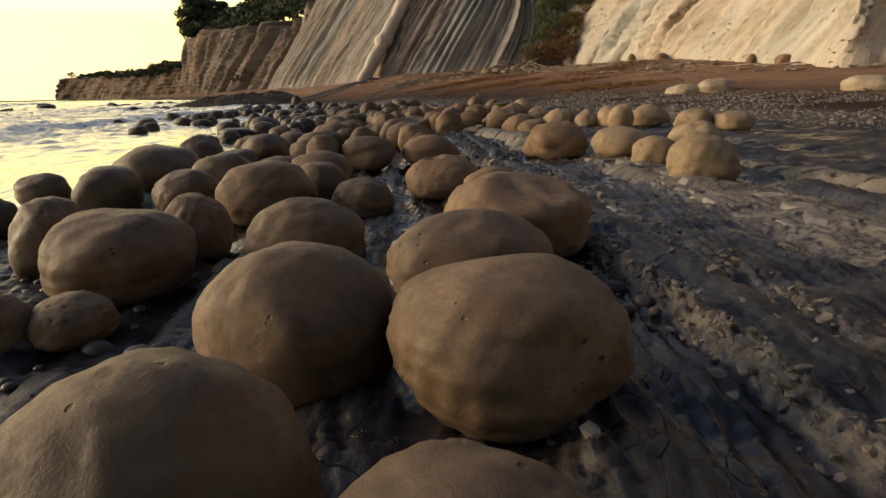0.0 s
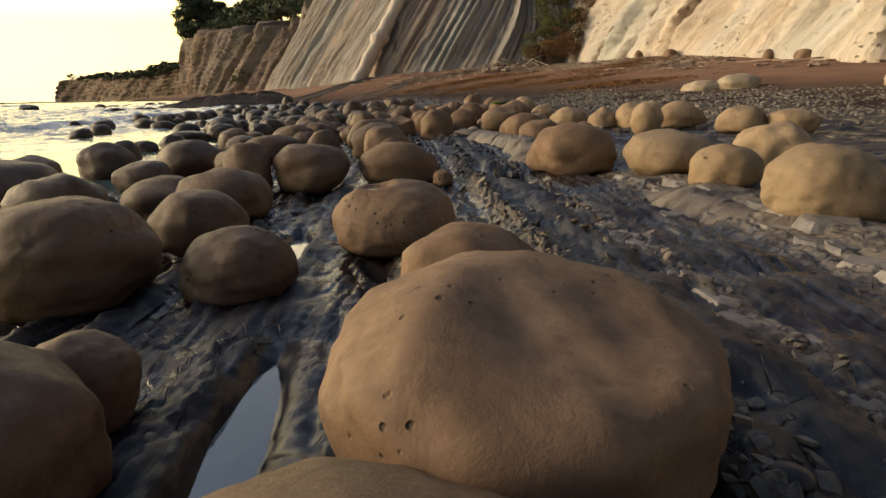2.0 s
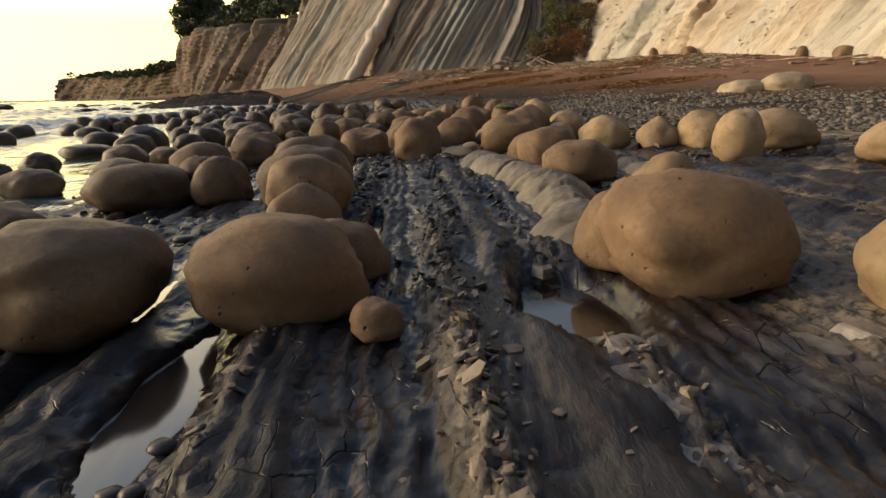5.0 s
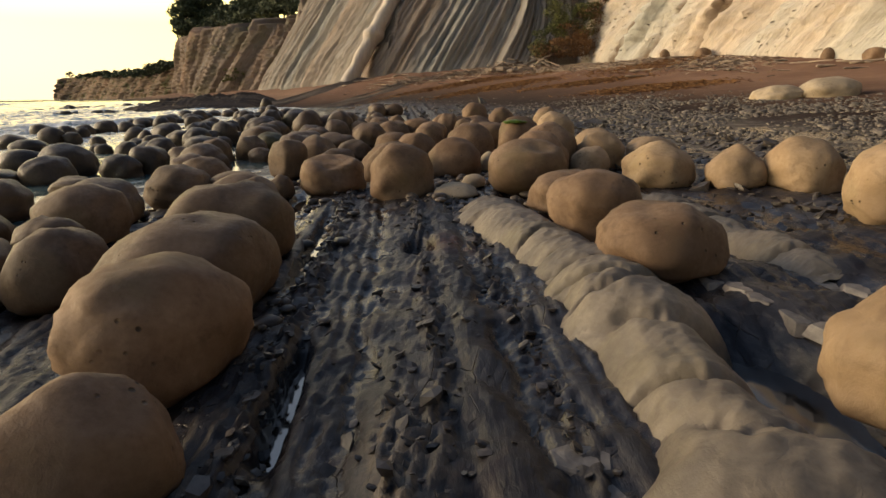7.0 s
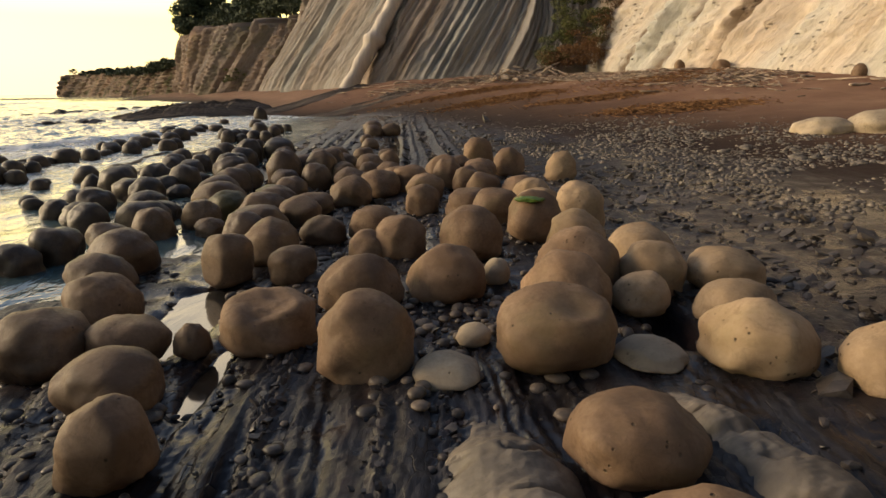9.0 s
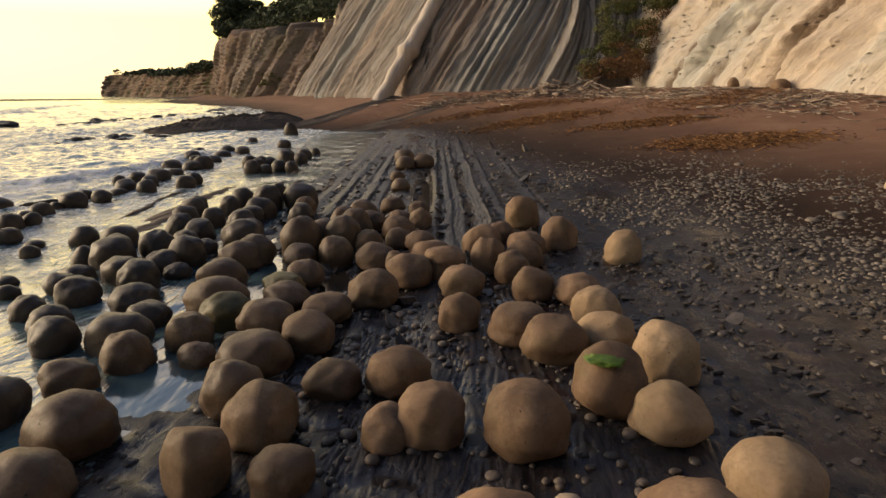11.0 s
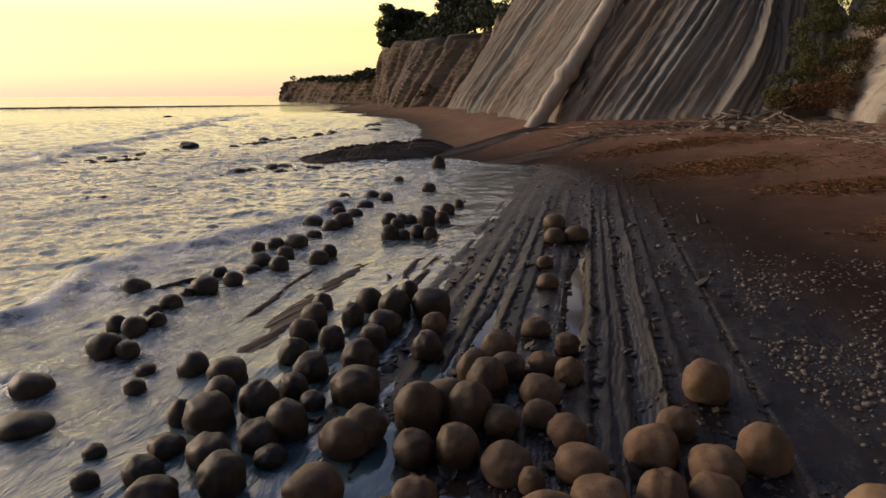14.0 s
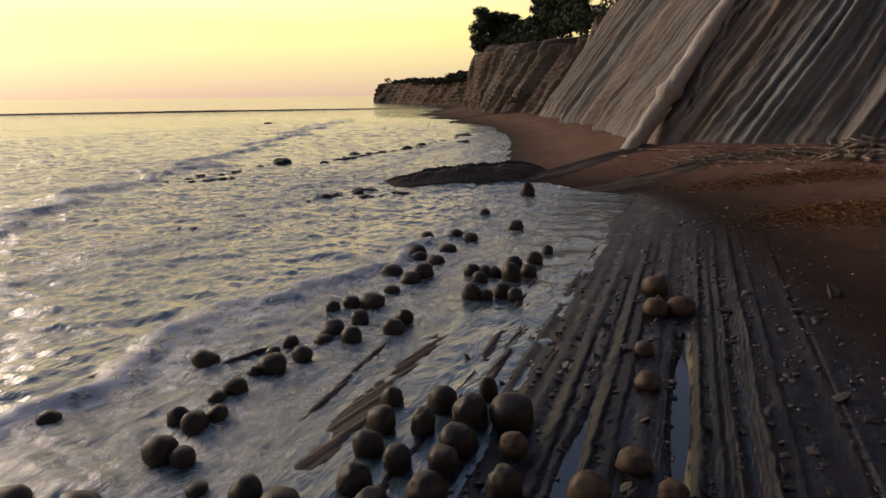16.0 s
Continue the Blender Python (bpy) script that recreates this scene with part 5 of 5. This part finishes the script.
mr = spots_in(5200, 286, 2.9, 6.6, 15, 28, lambda x, y: 0.15 + 0.5 * (np.sin((x + STRIKE * (y - 15)) * 7) > 0.5))
scatter("shale_chips", mr, np.random.RandomState(287).gamma(2.0, 0.012, len(mr)) + 0.012, 288, COBBLE, "dark broken shale strewn over damp rock", "shale chips", flat=0.5, angular=True)


# ---- flat shale slabs lying along the beds ----
def slab(x, y, rx, ry, thick, turn, seed):
    r = np.random.RandomState(seed)
    n = r.randint(5, 9)
    a = np.linspace(0, 2 * math.pi, n, endpoint=False) + r.uniform(-0.25, 0.25, n)
    rad = r.uniform(0.8, 1.12, n)
    lx, ly = rx * rad * np.sign(np.cos(a)) * np.abs(np.cos(a)) ** 0.7, ry * rad * np.sign(np.sin(a)) * np.abs(np.sin(a)) ** 0.7
    px, py = lx * math.cos(turn) - ly * math.sin(turn), lx * math.sin(turn) + ly * math.cos(turn)
    tilt = r.normal(0, 0.025, 2)
    v = []
    for grow, z in ((1.3, -0.05), (1.06, 0.0), (0.97, thick), (0.6, thick + 0.002)):
        for k in range(n):
            v.append((px[k] * grow, py[k] * grow, z + tilt[0] * px[k] + tilt[1] * py[k] + r.uniform(-0.003, 0.003)))
    f = [(g * n + k, g * n + (k + 1) % n, (g + 1) * n + (k + 1) % n, (g + 1) * n + k) for g in range(3) for k in range(n)] + [tuple(range(3 * n, 4 * n))]
    ob = new("shale_slab", mesh_from("shale_slab", v, f, SLAB, flat=True))
    spot = np.array([[0, 0], [rx, 0], [-rx, 0], [0, ry], [0, -ry]]) * 0.6 + np.array([x, y])
    ob.location = (x, y, float(full_height(spot[:, 0], spot[:, 1]).mean()) - 0.01)
    tagged(ob, "flat pale grey-tan cracked slab of shale", "rock slab", "shale slabs on the shelf")


r = np.random.RandomState(195)
y = 5.2
while y < 12.5:
    ry = r.uniform(0.07, 0.15)
    u = 0.96 + r.normal(0, 0.035)
    slab(u - STRIKE * (y - 15), y, r.uniform(0.055, 0.11), ry, r.uniform(0.003, 0.01), STRIKE + r.normal(0, 0.2), 700 + int(y * 100))
    y += ry * r.uniform(1.7, 2.6)
for u0, y0, y1, big in ((1.91, 5.5, 10.2, 1.0), (2.24, 5.0, 9.6, 1.2), (1.59, 8.2, 10.2, 0.7), (2.79, 13.0, 15.2, 0.8), (2.24, 13.2, 14.6, 0.6)):
    y = y0
    while y < y1:
        ry = big * r.uniform(0.1, 0.24)
        slab(u0 + r.normal(0, 0.06) - STRIKE * (y - 15), y, big * r.uniform(0.09, 0.17), ry, r.uniform(0.006, 0.018), STRIKE + r.normal(0, 0.2), 2700 + int(y * 100 + 1000 * u0))
        y += ry * r.uniform(1.7, 2.3)


# ---- driftwood and dry weed along the top of the beach ----
def log(x, y, length, radius, yaw, pitch, seed):
    r = np.random.RandomState(seed)
    n, m = 14, 9
    t = np.linspace(0, 1, n)
    rad = radius * (1 - 0.45 * t) * (1 + 0.12 * waves(t[:, None], seed, 2, 0.3))
    rad[0] *= 0.7
    rad[-1] *= 0.4
    a = np.linspace(0, 2 * math.pi, m, endpoint=False)
    T, A = np.meshgrid(np.arange(n), a, indexing="ij")
    sway = (radius + 0.05 * length) * waves(t[:, None], seed + 1, 2, 0.6)
    p = np.stack([((t - 0.5) * length)[T], rad[T] * np.cos(A) + sway[T], rad[T] * np.sin(A)], -1).reshape(-1, 3)
    i = np.arange(n - 1)[:, None] * m + np.arange(m)[None, :]
    j = np.arange(n - 1)[:, None] * m + (np.arange(m)[None, :] + 1) % m
    f = np.stack([i, j, j + m, i + m], -1).reshape(-1, 4).tolist() + [list(range(m))[::-1], list(range((n - 1) * m, n * m))]
    ob = new("driftwood_log", mesh_from("driftwood_log", p, f, DRIFT))
    ob.matrix_world = pose(x, y, at_ground(x, y) + radius * 0.6 + abs(math.sin(radians(pitch))) * length * 0.4, 0, pitch, yaw)
    tagged(ob, "weathered grey-brown driftwood log lying on the sand", "driftwood", "driftwood along the beach top")


r = np.random.RandomState(201)
line, along = bend([(a, b) for a, b in FOOT[2:10]], 0)
for k in range(190):
    s = r.uniform(0.05, 1) * along[-1]
    px, py = np.interp(s, along, line[:, 0]), np.interp(s, along, line[:, 1])
    out = r.gamma(2.0, 1.3) + 0.6
    near = 1.0 if -4 < px < 16 else 0.5
    if r.rand() > near:
        continue
    log(px - 0.62 * out, py - 0.78 * out, r.uniform(0.6, 2.8), r.uniform(0.025, 0.085), r.uniform(-70, 30), r.uniform(-6, 6), 300 + k)
for k in range(26):
    log(7.0 + r.normal(0, 1.8), 71.5 + r.normal(0, 0.9), r.uniform(1.2, 3.5), r.uniform(0.06, 0.16), r.uniform(0, 180), r.uniform(-28, 28), 500 + k)


def litter(name, cx, cy, rx, ry, amount, seed, material=LITTER, label="rusty brown heap of dry weed and twigs on sand", most=0.4):
    r = np.random.RandomState(seed)
    x, y = cx + rx * r.normal(size=amount) * 0.6, cy + ry * r.normal(size=amount) * 0.6
    z = base_height(x, y) + r.uniform(0.0, 0.13, amount) * np.exp(-(((x - cx) / rx) ** 2 + ((y - cy) / ry) ** 2))
    a, el, w = r.uniform(0, 6.3, amount), r.uniform(0.1, most, amount), r.uniform(0.005, 0.012, amount) * (1 + most)
    d = np.stack([np.cos(a), np.sin(a), r.normal(0, 0.18, amount)], 1)
    s = np.stack([-np.sin(a), np.cos(a), np.zeros(amount)], 1)
    c = np.stack([x, y, z + 0.03], 1)
    h = np.array([0, 0, 1.0])[None] * w[:, None]
    corners = []
    for e in (-1, 1):
        for q in (s * w[:, None], -0.5 * s * w[:, None] + h, -0.5 * s * w[:, None] - h):
            corners.append(c + e * d * el[:, None] / 2 + q)
    v = np.stack(corners, 1).reshape(-1, 3)
    b = (np.arange(amount) * 6)[:, None]
    f = [tuple(q) for tri in ((0, 1, 4, 3), (1, 2, 5, 4), (2, 0, 3, 5)) for q in (b + np.array(tri)[None]).tolist()]
    tagged(new(name, mesh_from(name, v, f, material, flat=True)), label, "beach litter", kind="stuff")


litter("beach_litter", 11.2, 42.0, 2.6, 1.5, 3000, 211)
litter("beach_litter", 4.6, 56.5, 3.2, 2.2, 3400, 212)
litter("beach_litter", 9.6, 49.5, 3.0, 1.2, 1800, 213)
litter("beach_litter", 3.0, 66.0, 6.0, 1.5, 2400, 214)
litter("beach_litter", 15.0, 55.0, 4.0, 3.0, 1400, 215)
for k, (lx, ly, wx, wy) in enumerate(((0.0, 73.0, 5.0, 1.3), (6.5, 71.5, 4.0, 1.4), (11.5, 67.5, 3.0, 2.2), (14.5, 60.0, 2.5, 3.5), (18.0, 51.0, 2.5, 4.0))):
    litter("driftwood_sticks", lx, ly, wx, wy, 420, 230 + k, DRIFT_STICK, "pale weathered sticks strewn along the beach top", 1.3)


# ---- plants ----
def leaves(centres, size, seed):
    """Many small bent leaf cards round given centres (x, y, z, radius, how many)."""
    r = np.random.RandomState(seed)
    v, f, k = [], [], 0
    for cx, cy, cz, rad, amount in centres:
        d = r.normal(size=(amount, 3))
        d /= np.linalg.norm(d, axis=1)[:, None]
        q = np.array([cx, cy, cz]) + d * (rad * r.uniform(0.35, 1.0, amount) ** 0.6)[:, None] * np.array([1.15, 1.15, 0.62])
        a = r.normal(size=(amount, 3))
        a /= np.linalg.norm(a, axis=1)[:, None]
        b = np.cross(a, d)
        b /= np.linalg.norm(b, axis=1)[:, None] + 1e-6
        s = size * r.uniform(0.6, 1.4, (amount, 1))
        pts = np.stack([q - a * s, q + b * s * 0.55 + d * s * 0.3, q + a * s, q - b * s * 0.55 - d * s * 0.2], 1)
        v.append(pts.reshape(-1, 3))
        f.append(np.arange(amount * 4).reshape(-1, 4) + k)
        k += amount * 4
    return np.vstack(v), np.vstack(f)


def limb(a, b, r0, r1, seed, m=7, n=8):
    a, b = np.array(a, float), np.array(b, float)
    t = np.linspace(0, 1, n)
    d = b - a
    side = np.cross(d, (0.3, 1, 0.2))
    side /= np.linalg.norm(side)
    other = np.cross(d, side)
    other /= np.linalg.norm(other)
    bow = 0.06 * np.linalg.norm(d) * waves(t[:, None], seed, 2, 0.8)
    c = a + d * t[:, None] + side * bow[:, None]
    ang = np.linspace(0, 2 * math.pi, m, endpoint=False)
    rad = r0 + (r1 - r0) * t
    v = (c[:, None] + rad[:, None, None] * (np.cos(ang)[None, :, None] * side + np.sin(ang)[None, :, None] * other)).reshape(-1, 3)
    i = np.arange(n - 1)[:, None] * m + np.arange(m)[None, :]
    j = np.arange(n - 1)[:, None] * m + (np.arange(m)[None, :] + 1) % m
    return v, np.stack([i, j, j + m, i + m], -1).reshape(-1, 4)


def tree(x, y, z, height, spread, seed, amount=430, low=0.14):
    r = np.random.RandomState(seed)
    root = tagged(new("cypress_tree"), "dark wind-shaped conifer standing on the cliff top", "tree", "trees on the cliff top")
    root.location = (x, y, z)
    v, f = limb((0, 0, -1), (r.normal(0, 0.6), 0, height * 0.8), height * 0.03, height * 0.01, seed)
    vs, fs, k = [v], [f], len(v)
    clumps = []
    for q in range(20):
        lift = r.uniform(low, 1.0)
        ang = r.uniform(0, 6.3)
        reach = spread * (1.05 - 0.55 * lift) * r.uniform(0.5, 1.05)
        tip = (reach * math.cos(ang), reach * math.sin(ang), height * lift * 0.94)
        v, f = limb((0, 0, height * lift * 0.72), tip, height * 0.011, height * 0.004, seed + q)
        vs.append(v), fs.append(f + k)
        k += len(v)
        clumps.append((*tip, r.uniform(0.11, 0.2) * height, amount))
    part("trunk", mesh_from("trunk", np.vstack(vs), np.vstack(fs), BARK), root)
    v, f = leaves(clumps, 0.024 * height, seed + 50)
    part("crown", mesh_from("crown", v, f, LEAF, flat=True), root)


for k, (tx, ty, tz, th, sp) in enumerate(((-105, 276, 22, 21, 4.5), (-99, 281, 22, 20, 4.5), (-93, 277, 22, 18, 5), (-87, 274, 22, 15, 5), (-81, 270, 22, 15, 4.5),
                                          (-72, 262, 22, 11, 4), (-66, 236, 24.5, 19, 4.5), (-61, 228, 24.5, 18, 4.5), (-56, 220, 24.5, 19, 4.5), (-50, 210, 24.5, 16, 5), (-45, 202, 25, 15, 5))):
    tree(tx, ty, tz, th, sp, 600 + 70 * k)
tree(-350, 604, 18.5, 7, 5, 1500, 150, 0.3)


def scrub(name, spots, size, seed, material, label):
    v, f = leaves(spots, size, seed)
    tagged(new(name, mesh_from(name, v, f, material, flat=True)), label, "scrub", kind="stuff")


r = np.random.RandomState(221)
low, high = [], []
for k in range(260):
    t = r.rand()
    up = 2.0 + 20 * t ** 1.1
    side = r.uniform(-3.0, 2.2) * (1 + 0.05 * up)
    spot = (11.9 + 0.5 * up + side, 71.8 + 0.5 * up + 0.25 * abs(side), 2.6 + up, r.uniform(0.6, 1.2), 320)
    (low if up + r.normal(0, 1.6) - 0.9 * side < 5.0 else high).append(spot)
scrub("gully_scrub", low, 0.075, 222, BRUSH_RED, "rusty autumn scrub filling the foot of the gully")
scrub("gully_scrub", high, 0.08, 223, BRUSH, "olive green scrub growing up the gully")
tops = []
for k in range(120):
    t = r.rand()
    a, b = np.array((-95.0, 240, 25.5)), np.array((-30.0, 150, 24.5))
    q = a + (b - a) * t
    tops.append((q[0] + r.uniform(2, 16), q[1] + r.uniform(6, 22), q[2] + r.uniform(-1, 2.5), r.uniform(1.2, 2.4), 45))
scrub("clifftop_scrub", tops, 0.5, 224, LEAF, "dark green scrub along the cliff top")

hedge = []
for k in range(170):
    t = r.rand()
    q = np.array((-335.0, 606, 20)) + (np.array((-118.0, 335, 18.0)) - np.array((-335.0, 606, 20))) * t
    hedge.append((q[0] + r.normal(0, 5), q[1] + r.normal(0, 5), q[2] + r.uniform(-2.0, 1.0) + 1.5 * math.sin(9 * t), r.uniform(1.6, 3.2), 60))
scrub("headland_scrub", hedge, 0.9, 225, LEAF, "dark thicket along the top of the headland")
crease = []
for k in range(60):
    t = r.rand()
    crease.append((-57 + 8 * t + r.normal(0, 1.2), 181 + 10 * t + r.normal(0, 1.2), 5 + 18 * t, r.uniform(0.4, 0.9), 40))
scrub("cliff_scrub", crease, 0.2, 226, BRUSH, "green scrub growing down a crease of the cliff")
